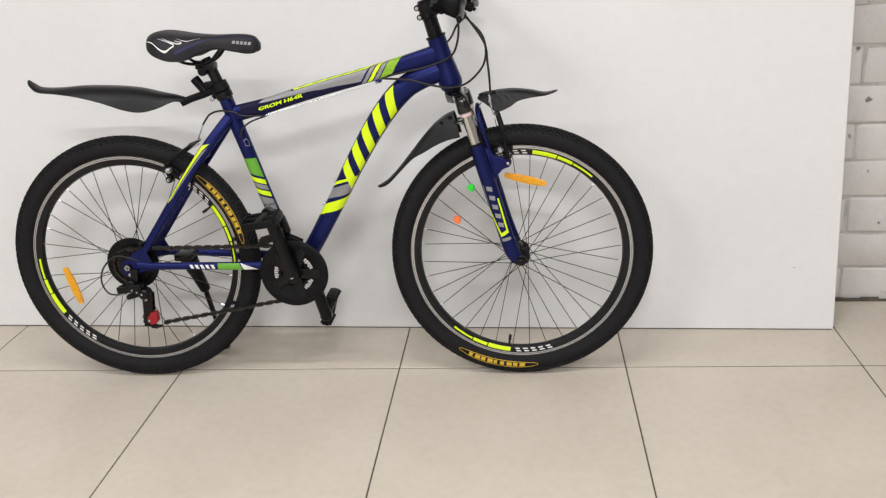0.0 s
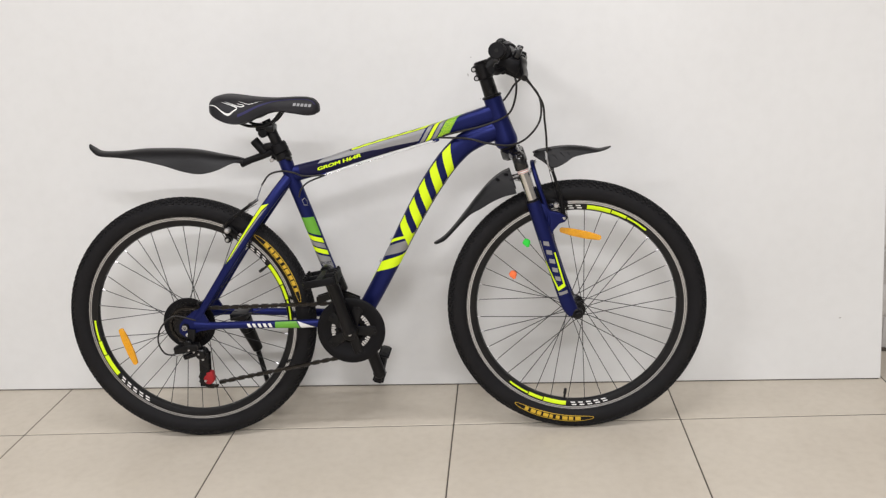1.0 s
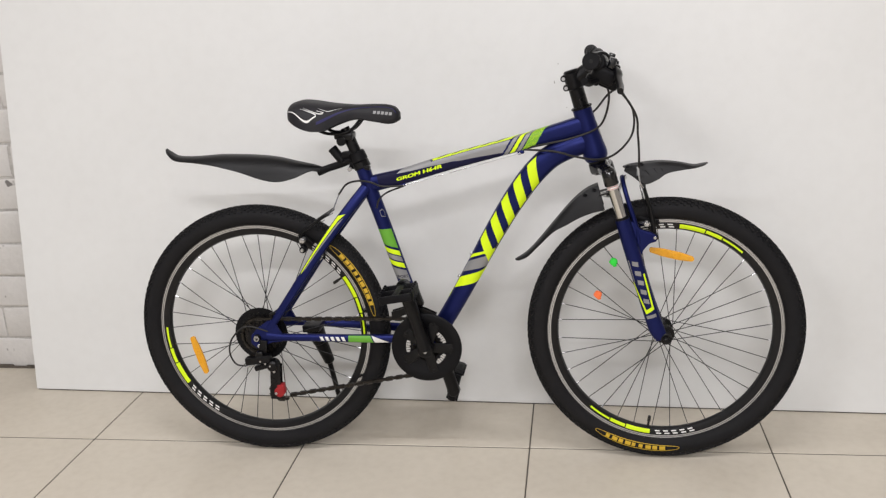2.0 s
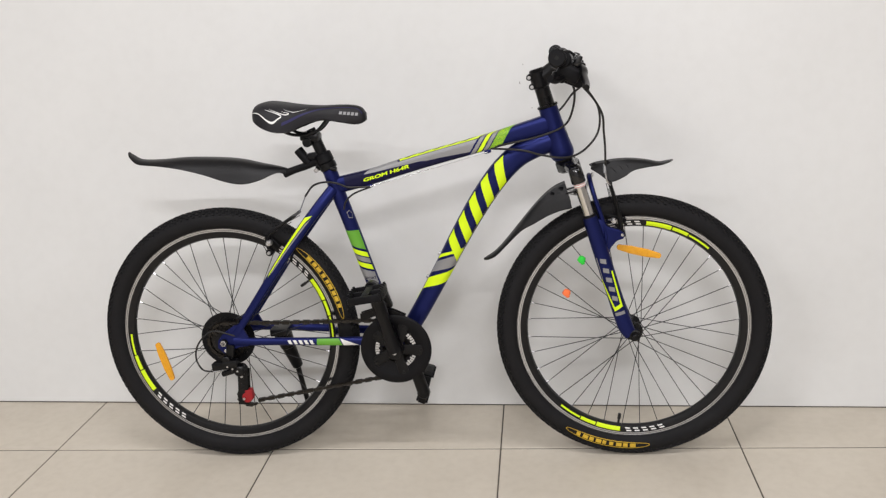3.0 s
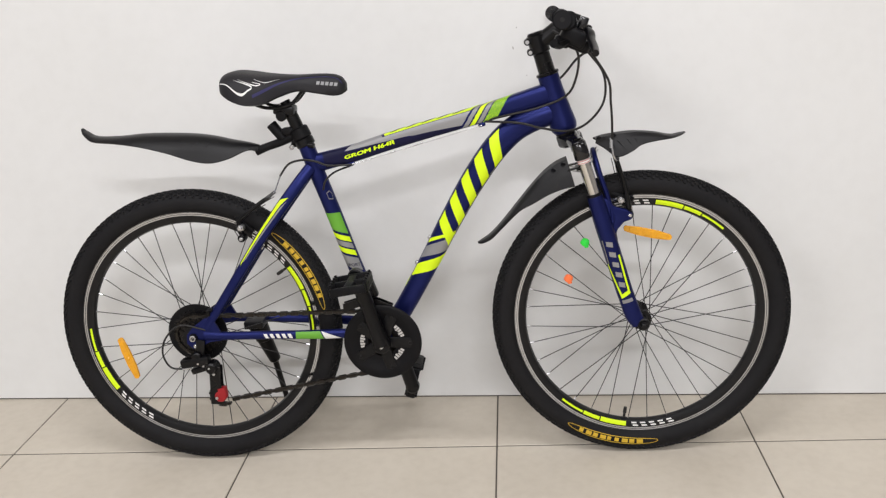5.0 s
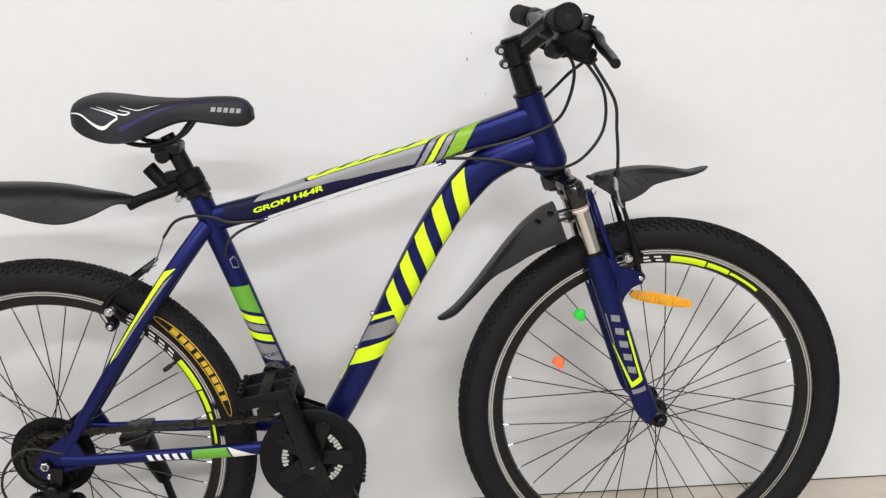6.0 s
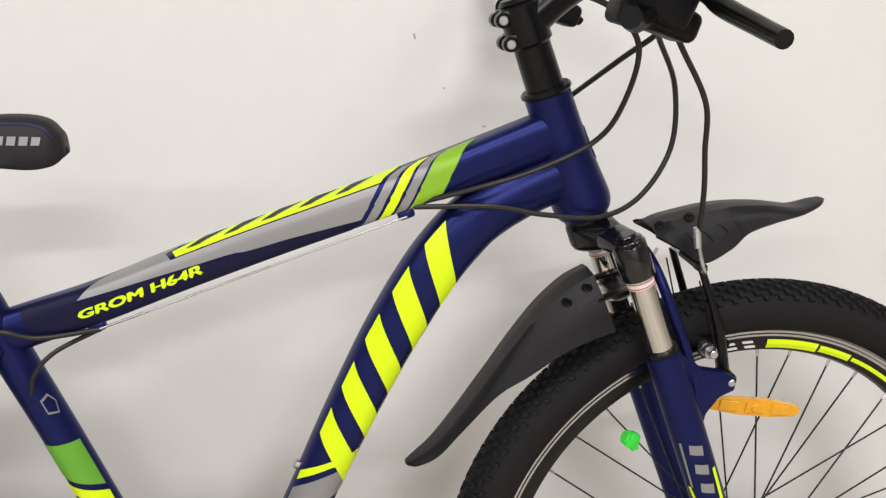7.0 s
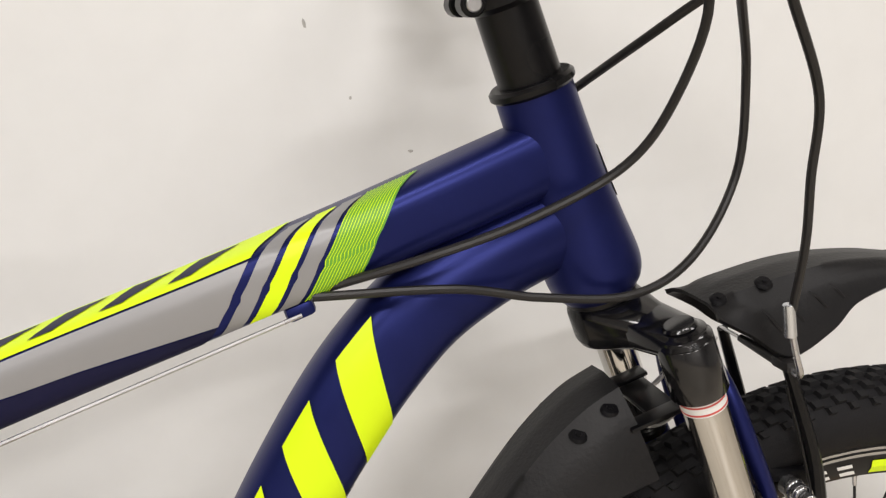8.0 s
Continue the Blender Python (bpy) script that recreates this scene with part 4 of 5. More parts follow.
for c in CABLES:
    cable("cable", c, 0.00255, lab="black cable housing")
STOP = top.point(TU(-0.006), -1.15, 0.004)
STOP2 = top.point(TU(-0.292), -1.15, 0.003)
for s_, nm in ((STOP, "cable_stop"), (STOP2, "cable_stop")):
    bm = bmesh.new()
    box(bm, s_ + Vector((0, 0.003, 0.001)), (0.016, 0.011, 0.009), pose(0, 0, 0, 0, -14, 0), 0.003)
    part(nm, bm, BLUE, bike, "blue welded cable stop")
bar3("bare_cable", STEEL, (STOP + Vector((0, -0.004, 0)), STOP2 + Vector((0, -0.004, 0)), 0.0012), seg=6, label="bare steel cable")
cable("rear_brake_housing", [tuple(STOP2 + Vector((0.004, -0.003, 0))), (-0.335, -0.019, 0.698), (-0.362, -0.024, 0.709), (-0.392, -0.022, 0.713), (-0.424, -0.014, 0.704), (-0.447, -0.008, 0.678)], 0.0024, lab="black cable housing")
bar3("brake_noodle", ALLOY, ((-0.447, -0.008, 0.678), (-0.464, -0.010, 0.640), .0016), seg=8, label="thin metal brake cable end")
cable("rear_gear_housing", [tuple(STOP2 + Vector((0.002, 0.004, -0.002))), (-0.325, -0.016, 0.682), (-0.345, -0.021, 0.665), (-0.352, -0.020, 0.645)], 0.0022)
cable("derailleur_loop", [(-0.640, -0.064, 0.345), (-0.695, -0.066, 0.358), (-0.732, -0.068, 0.330), (-0.744, -0.069, 0.292), (-0.730, -0.070, 0.260), (-0.700, -0.070, 0.254)], 0.0022, n=40, lab="black gear cable loop")
bar3("barrel_adjuster", ALLOY, ((-0.702, -0.070, 0.254), (-0.682, -0.070, 0.258), .0034), seg=10)

# ---- saddle ----
def saddle():
    bm = bmesh.new()
    #       x      top    edge   half width  skirt
    rows = smooth_rows([(-0.549, 0.888, 0.876, 0.040, 0.010), (-0.541, 0.902, 0.866, 0.060, 0.016), (-0.520, 0.908, 0.853, 0.077, 0.020), (-0.490, 0.905, 0.843, 0.081, 0.020), (-0.455, 0.899, 0.843, 0.072, 0.018), (-0.420, 0.895, 0.856, 0.053, 0.015),
                        (-0.385, 0.893, 0.864, 0.035, 0.013), (-0.345, 0.893, 0.857, 0.027, 0.011), (-0.315, 0.891, 0.851, 0.024, 0.010), (-0.296, 0.885, 0.852, 0.021, 0.008), (-0.286, 0.873, 0.858, 0.013, 0.005)], 44)
    rings = []
    for x, zt, ze, w, sk in rows:
        ring = []
        for k in range(25):
            a = math.pi * k / 24
            c, s = math.cos(a), math.sin(a)
            ring.append(bm.verts.new((x, -w * math.copysign(abs(c) ** 0.62, c), ze + (zt - ze) * abs(s) ** 0.62)))
        ring.append(bm.verts.new((x, w * 0.82, ze - 0.004)))
        ring.append(bm.verts.new((x, 0, ze + 0.004)))
        ring.append(bm.verts.new((x, -w * 0.82, ze - 0.004)))
        rings.append(ring)
    n = len(rings[0])
    for a, b in zip(rings, rings[1:]):
        for k in range(n):
            bm.faces.new((a[k], a[(k + 1) % n], b[(k + 1) % n], b[k]))
    bm.faces.new(rings[0]), bm.faces.new(rings[-1])
    ob = part("saddle", bm, SADDLE, bike, "black padded saddle with white flame print", smooth=50)

    def surf(x, a, eps=0.0007):
        d = [float(np.interp(x, rows[:, 0], rows[:, k])) for k in range(5)]
        a = radians(a)
        c, s = math.cos(a), math.sin(a)
        return Vector((x, -(d[3] + eps) * math.copysign(abs(c) ** 0.62, c), d[2] + (d[1] - d[2] + eps) * abs(s) ** 0.62))

    def ribbon(name, pts, mat, lab=""):
        b = bmesh.new()
        rr_ = smooth_rows(pts, 30)
        prev = None
        for x, a, hw in rr_:
            cur = [b.verts.new(surf(x, a + d)) for d in (-hw * 0.62, 0, hw * 0.62)]
            if prev:
                for i in (0, 1):
                    b.faces.new((prev[i], prev[i + 1], cur[i + 1], cur[i]))
            prev = cur
        part(name, b, mat, ob, lab)

    ribbon("flame_line", [(-0.546, 22, 2.0), (-0.525, 24, 2.4), (-0.505, 13, 3.0), (-0.490, 10, 3.5), (-0.478, 18, 3.0), (-0.470, 26, 3.2), (-0.485, 34, 2.2), (-0.508, 40, 0.6)], WHITE, "white curved flame line")
    ribbon("flame_line", [(-0.500, 44, 0.5), (-0.480, 36, 1.6), (-0.462, 30, 2.4), (-0.454, 34, 2.2), (-0.470, 40, 1.0)], WHITE)
    ribbon("flame_line", [(-0.468, 50, 0.5), (-0.450, 40, 1.5), (-0.440, 38, 1.8), (-0.415, 48, 0.5)], WHITE)
    ribbon("blue_trim", [(-0.470, 8, 4), (-0.440, 18, 6), (-0.41, 30, 6), (-0.37, 45, 4), (-0.32, 52, 3), (-0.300, 48, 4), (-0.291, 30, 6)], SADBLUE, "dark blue side trim")
    for k in range(5):
        b = bmesh.new()
        x0 = -0.345 + k * 0.0092
        b.faces.new([b.verts.new(surf(x, a)) for x, a in ((x0, 15), (x0 + 0.0065, 15), (x0 + 0.0085, 27), (x0 + 0.002, 27))])
        part("brand_bar", b, SILVER, ob, "plain grey slanted bar", smooth=0)
    return ob


saddle()
PT = Vector((-0.3865, 0, 0.748))
pd = Vector((-0.0390, 0, 0.100)).normalized()
bar3("seat_post", BLACKMETAL, (PT - pd * 0.03, PT + pd * 0.070, .0136), (PT + pd * 0.060, PT + pd * 0.098, .0112), seg=24, bevel=.001, label="black seat post")
bm = bmesh.new()
box(bm, PT + pd * 0.078 + Vector((-0.008, 0, 0)), (0.046, 0.040, 0.020), pose(0, 0, 0, 0, 6, 0), 0.005)
rod(bm, PT + pd * 0.070 + Vector((-0.016, -0.024, -0.004)), PT + pd * 0.070 + Vector((-0.016, 0.024, -0.004)), 0.0115, 0.0115, 18, 0.002)
part("saddle_clamp", bm, BLACKMETAL, bike, "black saddle clamp")
for sgn in (-1, 1):
    bm = bmesh.new()
    y = sgn * 0.022
    wire(bm, [(-0.495, sgn * 0.040, 0.853), (-0.478, sgn * 0.034, 0.838), (-0.455, y, 0.828), (-0.420, y, 0.829), (-0.398, y, 0.838), (-0.375, sgn * 0.018, 0.862), (-0.355, sgn * 0.012, 0.876)], 0.0038, 40, 10)
    part("saddle_rail", bm, BLACKMETAL, bike, "black steel saddle rail")
bm = bmesh.new()
rod(bm, PT - pd * 0.008, PT + pd * 0.010, 0.0208, 0.0208, 28, 0.002)
box(bm, PT + Vector((-0.022, 0, 0.0)), (0.014, 0.018, 0.016), pose(0, 0, 0, 0, 20, 0), 0.003)
part("seat_clamp", bm, BLACKMETAL, bike, "black seat post collar")
bar3("quick_release_bolt", BLACKMETAL, (PT + Vector((0.010, -0.016, -0.003)), PT + Vector((0.024, -0.018, -0.006)), .0058), bevel=.001, seg=12)
bar3("clamp_nut", STEEL, ((-0.411, -0.018, 0.742), (-0.411, -0.027, 0.742), .0055), bevel=.001, seg=8, label="steel clamp nut")
# mudguard mount on the seat post
bm = bmesh.new()
m0 = PT + pd * 0.022
rod(bm, m0 - pd * 0.013, m0 + pd * 0.013, 0.0212, 0.0205, 24, 0.003)
box(bm, m0 + Vector((-0.026, 0, 0.006)), (0.028, 0.022, 0.016), pose(0, 0, 0, 0, -6, 0), 0.004)
rod(bm, Vector((-0.4575, 0, 0.7915)), Vector((-0.432, 0, 0.757)), 0.0118, 0.0110, 18, 0.002)
part("mudguard_clamp", bm, PLASTIC, bike, "black plastic clamp with knob")
bm = bmesh.new()
wire(bm, [(-0.412, 0, 0.762), (-0.44, 0, 0.751), (-0.470, 0, 0.742), (-0.496, 0, 0.733)], 0.0095, 16, 14, radii=[0.010, 0.0092, 0.0088, 0.0100])
part("mudguard_arm", bm, PLASTIC, bike, "black mudguard arm")


# ---- mudguards ----
FLAT = ([0, 0.5, 0.8, 1.0], [0, 0.05, 0.40, 1.0])


def blade(name, rows, lab, knots=FLAT, n=46, thick=0.0022):
    """A moulded blade: rows of crest x, z, edge x, z, half width."""
    d = smooth_rows(rows, n)
    bm = bmesh.new()
    seg = 20
    sides = []
    for off in (0.0, thick):
        rings = []
        for cx, cz, ex, ez, w in d:
            ring = []
            for k in range(seg + 1):
                s = -1 + 2 * k / seg
                f = float(np.interp(abs(s), *knots))
                ring.append(bm.verts.new((cx + (ex - cx) * f, s * (w - off), cz + (ez - cz) * f - off)))
            rings.append(ring)
        for a, b in zip(rings, rings[1:]):
            for k in range(seg):
                bm.faces.new((a[k], a[k + 1], b[k + 1], b[k]))
        sides.append(rings)
    o, i = sides
    for a, b in zip(range(n - 1), range(1, n)):
        for k in (0, seg):
            bm.faces.new((o[a][k], o[b][k], i[b][k], i[a][k]))
    for r in (0, n - 1):
        for k in range(seg):
            bm.faces.new((o[r][k], o[r][k + 1], i[r][k + 1], i[r][k]))
    ob = part(name, bm, GUARD, bike, lab, smooth=40)

    def point(t, s, eps=0.0):
        cx, cz, ex, ez, w = [float(np.interp(t * (n - 1), range(n), d[:, k])) for k in range(5)]
        f = float(np.interp(abs(s), *knots))
        return Vector((cx + (ex - cx) * f, s * (w + eps), cz + (ez - cz) * f + eps))

    return ob, point


ROUND = ([k / 10 for k in range(11)], [(k / 10) ** 2.8 for k in range(11)])
rear_guard, rg = blade("rear_mudguard", [(a_, b_ + 0.003 - 0.006 * min(1, (-0.49 - a_) / 0.2), c_, d_ - 0.006 * min(1, (-0.49 - a_) / 0.2), e_ * 1.18) for a_, b_, c_, d_, e_ in [(-0.487, 0.744, -0.490, 0.736, 0.010), (-0.510, 0.751, -0.511, 0.741, 0.020), (-0.547, 0.760, -0.547, 0.729, 0.036), (-0.590, 0.772, -0.586, 0.724, 0.044), (-0.630, 0.779, -0.628, 0.733, 0.046), (-0.680, 0.784, -0.680, 0.752, 0.043), (-0.740, 0.786, -0.742, 0.767, 0.036),
                                         (-0.800, 0.783, -0.800, 0.775, 0.028), (-0.850, 0.785, -0.850, 0.780, 0.022), (-0.872, 0.797, -0.871, 0.794, 0.016), (-0.879, 0.804, -0.878, 0.803, 0.008)]], "black moulded plastic rear mudguard blade", knots=ROUND)
back_guard, bg = blade("front_mudguard_rear_blade", [(a_ + 0.002, b_ - 0.0045, c_ + 0.002, d_ - 0.003, e_) for a_, b_, c_, d_, e_ in [(0.173, 0.6975, 0.189, 0.638, 0.036), (0.150, 0.687, 0.160, 0.632, 0.037), (0.123, 0.666, 0.130, 0.620, 0.036), (0.095, 0.636, 0.100, 0.603, 0.034), (0.066, 0.601, 0.070, 0.586, 0.030), (0.030, 0.558, 0.034, 0.551, 0.025), (0.004, 0.532, 0.008, 0.525, 0.021), (-0.016, 0.519, -0.012, 0.514, 0.014), (-0.024, 0.515, -0.021, 0.512, 0.007)]], "black moulded plastic mudguard blade behind the fork")
front_guard, fg = blade("front_mudguard_front_blade", [(a_ + 0.008, b_ - 0.005, c_ + 0.006, d_ - 0.004, e_) for a_, b_, c_, d_, e_ in [(0.230, 0.7345, 0.229, 0.729, 0.031), (0.241, 0.739, 0.249, 0.716, 0.034), (0.256, 0.7425, 0.275, 0.698, 0.035), (0.288, 0.746, 0.305, 0.708, 0.034), (0.318, 0.746, 0.326, 0.721, 0.030), (0.352, 0.742, 0.357, 0.727, 0.026), (0.386, 0.735, 0.388, 0.730, 0.021), (0.408, 0.738, 0.409, 0.735, 0.015), (0.417, 0.739, 0.417, 0.738, 0.007)]], "black moulded plastic mudguard blade ahead of the fork")
for ob, pf, t, s in ((back_guard, bg, 0.055, -0.60), (back_guard, bg, 0.16, -0.62), (back_guard, bg, 0.055, 0.60), (back_guard, bg, 0.16, 0.62), (front_guard, fg, 0.07, -0.5), (front_guard, fg, 0.29, -0.5)):
    p = pf(t, s)
    nrm = (pf(t, s, 0.004) - p).normalized()
    bm = bmesh.new()
    rod(bm, p - nrm * 0.001, p + nrm * 0.0016, 0.0058, 0.0048, 14, 0.0006)
    rod(bm, p + nrm * 0.001, p + nrm * 0.0026, 0.0024, 0.0018, 8)
    part("rivet", bm, PLASTIC, ob, "black plastic rivet")
for ob, pf, t0, s0 in ((front_guard, fg, 0.235, -0.74), (front_guard, fg, 0.30, -0.74), (front_guard, fg, 0.37, -0.74), (front_guard, fg, 0.44, -0.76), (rear_guard, rg, 0.30, -0.6), (rear_guard, rg, 0.36, -0.6), (rear_guard, rg, 0.42, -0.6)):
    bm = bmesh.new()
    wire(bm, [tuple(pf(t0, s0, -0.0008)), tuple(pf(t0 + 0.012, s0 - 0.07, -0.0004)), tuple(pf(t0 + 0.024, s0 - 0.14, -0.0008))], 0.0014, 8, 8)
    part("moulded_rib", bm, GUARD, ob)
# bracket of bent wire joining both blades to the crown
for sgn in (-1, 1):
    bm = bmesh.new()
    wire(bm, [(0.180, sgn * 0.022, 0.668), (0.192, sgn * 0.024, 0.664), (0.206, sgn * 0.020, 0.663), (0.222, sgn * 0.016, 0.672), (0.232, sgn * 0.016, 0.692), (0.242, sgn * 0.016, 0.708)], 0.0016, 24, 8)
    part("mudguard_bracket", bm, STEEL, bike, "bent steel mudguard bracket")
boxes("bracket_plate", BLACKMETAL, [((0.196, -0.026, 0.671), (0.040, 0.012, 0.003), 12, .001), ((0.196, 0.026, 0.671), (0.040, 0.012, 0.003), 12, .001), ((0.205, 0, 0.668), (0.020, 0.052, 0.003), 12, .001)], "black slotted bracket plate")

# ---- brakes ----
def v_brake(name, px, pz, tx, tz, bend, lab, turn, back):
    for sgn in (-1, 1):
        bm = bmesh.new()
        wire(bm, [(px, sgn * 0.034, pz), (px + bend, sgn * 0.037, pz + (tz - pz) * 0.45), (tx, sgn * 0.034, tz)], 0.0055, 20, 10, radii=[0.0070, 0.0046, 0.0036])
        rod(bm, (px, sgn * 0.028, pz), (px, sgn * 0.048, pz), 0.0095, 0.0085, 16, 0.0015)
        arm = part(name, bm, BLACKMETAL, bike, lab)
        q = Vector((px + bend * 0.7 - back, sgn * 0.020, pz + (tz - pz) * 0.26))
        bm = bmesh.new()
        box(bm, q + Vector((0.004, 0, 0.004)), (0.052, 0.009, 0.010), pose(0, 0, 0, 0, turn, 0), 0.002)
        part("brake_pad", bm, PLASTIC, arm, "black brake pad")
        bm = bmesh.new()
        for y0, y1, r in ((0.004, 0.011, 0.0066), (0.0115, 0.0145, 0.0078), (0.015, 0.019, 0.0066), (0.0195, 0.022, 0.0074), (0.0225, 0.0285, 0.0046)):
            rod(bm, q + Vector((0, sgn * y0, 0)), q + Vector((0, sgn * y1, 0)), r, r * 0.96, 14, 0.0006)
        part("brake_bolt", bm, STEEL, arm, "steel brake bolt and washers")
        bm = bmesh.new()
        rod(bm, Vector((px, sgn * 0.046, pz)), Vector((px, sgn * 0.054, pz)), 0.0045, 0.0040, 8, 0.001)
        part("pivot_bolt", bm, STEEL, arm, "steel pivot bolt")
        bm = bmesh.new()
        wire(bm, [(px - 0.007, sgn * 0.042, pz), (px - 0.009 + bend, sgn * 0.043, pz + (tz - pz) * 0.4), (tx - 0.004, sgn * 0.039, tz - 0.012)], 0.0009, 14, 6)
        part("return_spring", bm, BLACKMETAL, arm)
    bm = bmesh.new()
    rod(bm, (tx, -0.036, tz), (tx, 0.036, tz), 0.0011, seg=6)
    part("brake_link", bm, STEEL, bike, "thin steel cable between the brake arms")
    bm = bmesh.new()
    rod(bm, (tx, -0.026, tz), (tx, 0.014, tz), 0.0044, 0.0026, 12, 0.0008)
    box(bm, (tx, -0.032, tz), (0.009, 0.016, 0.007), None, 0.0015)
    part("noodle_boot", bm, CABLE, bike, "black rubber boot")


v_brake("front_brake_arm", 0.304, 0.570, 0.279, 0.689, -0.007, "black front brake arm", 18, 0.012)
v_brake("rear_brake_arm", -0.538, 0.549, -0.474, 0.634, -0.002, "black rear brake arm", 45, 0.0)
bm = bmesh.new()
wire(bm, [(0.266, -0.054, 0.722), (0.269, -0.056, 0.703), (0.273, -0.054, 0.692), (0.277, -0.046, 0.687), (0.279, -0.032, 0.689)], 0.0019, 24, 10)
part("front_noodle", bm, STEEL, bike, "bright bent brake noodle")
bar3("noodle_ferrule", ALLOY, ((0.265, -0.053, 0.736), (0.266, -0.054, 0.716), .0036), bevel=.0006, seg=12)

# ---- drivetrain ----
def toothed(name, r, teeth, y, th, mat, parent, inner, at, lab=""):
    bm = bmesh.new()
    n = teeth * 4
    out, inn = [], []
    for yy in (y - th / 2, y + th / 2):
        out.append([bm.verts.new(((r if k % 4 in (0, 1) else r - 0.0042) * math.cos(k * math.tau / n), yy, (r if k % 4 in (0, 1) else r - 0.0042) * math.sin(k * math.tau / n))) for k in range(n)])
        inn.append([bm.verts.new((inner * math.cos(k * math.tau / n), yy, inner * math.sin(k * math.tau / n))) for k in range(n)])
    for k in range(n):
        j = (k + 1) % n
        bm.faces.new((out[0][k], out[0][j], out[1][j], out[1][k]))
        bm.faces.new((inn[0][k], inn[0][j], inn[1][j], inn[1][k]))
        bm.faces.new((out[0][k], out[0][j], inn[0][j], inn[0][k]))
        bm.faces.new((out[1][k], out[1][j], inn[1][j], inn[1][k]))
    return part(name, bm, mat, parent, lab, smooth=20, at=at)


CRM = Matrix.Translation((BB[0], 0, BB[1]))
bm = bmesh.new()
lathe(bm, [(0.0872, -.0555), (0.0875, -.0535), (0.0860, -.0515), (0.034, -.0510), (0.0338, -.0530), (0.060, -.0540), (0.066, -.0575), (0.084, -.0575)], 80, closed=True)
crankset = part("chain_guard", bm, PLASTIC, bike, "round black plastic chain guard", at=CRM)
toothed("large_chainring", 0.0855, 42, -0.0485, 0.0025, BLACKMETAL, crankset, 0.060, Matrix(), "black large chainring")
toothed("middle_chainring", 0.0700, 34, -0.0410, 0.0025, CHAIN, crankset, 0.046, Matrix(), "dark middle chainring")
toothed("small_chainring", 0.0500, 24, -0.0335, 0.0025, CHAIN, crankset, 0.012, Matrix(), "dark small chainring")
CR = Vector((-0.26, 0, 0.9656))
bm = bmesh.new()
for k in range(5):
    a = math.atan2(CR.z, CR.x) + (k + 0.5) * math.tau / 5
    e = Vector((math.cos(a), 0, math.sin(a)))
    box(bm, e * 0.036 + Vector((0, -0.0545, 0)), (0.066, 0.005, 0.025), pose(0, 0, 0, 0, -math.degrees(a), 0), 0.002)
    rod(bm, e * 0.062 + Vector((0, -0.052, 0)), e * 0.062 + Vector((0, -0.0585, 0)), 0.0050, 0.0046, 14, 0.001)
rod(bm, (0, -0.045, 0), (0, -0.068, 0), 0.0205, 0.0190, 26, 0.003)
part("chainring_spider", bm, BLACKMETAL, crankset, "black five-arm crank spider")
for a in (158, 302, 15):
    for k in range(5):
        bm = bmesh.new()
        ring_patch(bm, 0.0400 if k % 2 else 0.0425, 0.0510, a + k * 7.6, a + k * 7.6 + 6.0, -0.0552, 2)
        part("chainring_tooth", bm, ALLOY, crankset, smooth=0)
for sgn, yy in ((-1, -0.070), (1, 0.062)):
    d = CR if sgn == -1 else -CR
    bm = bmesh.new()
    wire(bm, [(0, yy, 0), tuple(d * 0.06 + Vector((0, yy * 1.03, 0))), tuple(d * 0.17 + Vector((0, yy * 1.10, 0)))], 0.011, 18, 14, radii=[0.0195, 0.0168, 0.0165])
    rod(bm, (0, yy - 0.013, 0), (0, yy + 0.013, 0), 0.0185, 0.0185, 22, 0.002)
    e = d * 0.17
    rod(bm, (e.x, yy * 1.1 - 0.010, e.z), (e.x, yy * 1.1 + 0.010, e.z), 0.0165, 0.0165, 20, 0.003)
    part("crank_arm", bm, BLACKMETAL, crankset, "black steel crank arm")
    bm = bmesh.new()
    rod(bm, (0, yy + sgn * 0.012, 0), (0, yy + sgn * 0.016, 0), 0.0060, 0.0055, 14, 0.0008)
    part("crank_bolt", bm, STEEL, crankset, "steel crank bolt")
    # pedal: open cage with a toothed rim, body and axle
    y0, y1 = yy * 1.1 + sgn * 0.016, yy * 1.1 + sgn * 0.105
    bm = bmesh.new()
    rod(bm, (0, yy * 1.1, 0), (0, y1 - sgn * 0.01, 0), 0.0075, 0.0065, 14)
    ym = (y0 + y1) / 2
    box(bm, (0, ym, 0), (0.020, abs(y1 - y0) - 0.006, 0.018), bevel=0.005)
    for sx in (-1, 1):
        box(bm, (sx * 0.037, ym, 0), (0.008, abs(y1 - y0) - 0.010, 0.022), bevel=0.002)
        for k in range(5):
            box(bm, (sx * 0.037, y0 + (y1 - y0) * (0.14 + 0.18 * k), 0.0125), (0.006, 0.006, 0.006), bevel=0.001, seg=1)
            box(bm, (sx * 0.037, y0 + (y1 - y0) * (0.14 + 0.18 * k), -0.0125), (0.006, 0.006, 0.006), bevel=0.001, seg=1)
    for q in (y0, ym, y1):
        box(bm, (0, q, 0), (0.076, 0.008, 0.018), bevel=0.002)
    ang = 8 if sgn == -1 else 74
    pedal = part("pedal", bm, PLASTIC, crankset, "black plastic platform pedal", at=Matrix.Translation((e.x, 0, e.z)) @ pose(0, 0, 0, 0, -ang, 0))
    for sx in (-1, 1):
        bm = bmesh.new()
        box(bm, (sx * 0.0415, 0, 0), (0.002, 0.040, 0.012), bevel=0.0006, seg=1)
        part("pedal_reflector", bm, INSETBLACK, pedal, "dark pedal reflector", at=Matrix.Translation((0, ym, 0)))

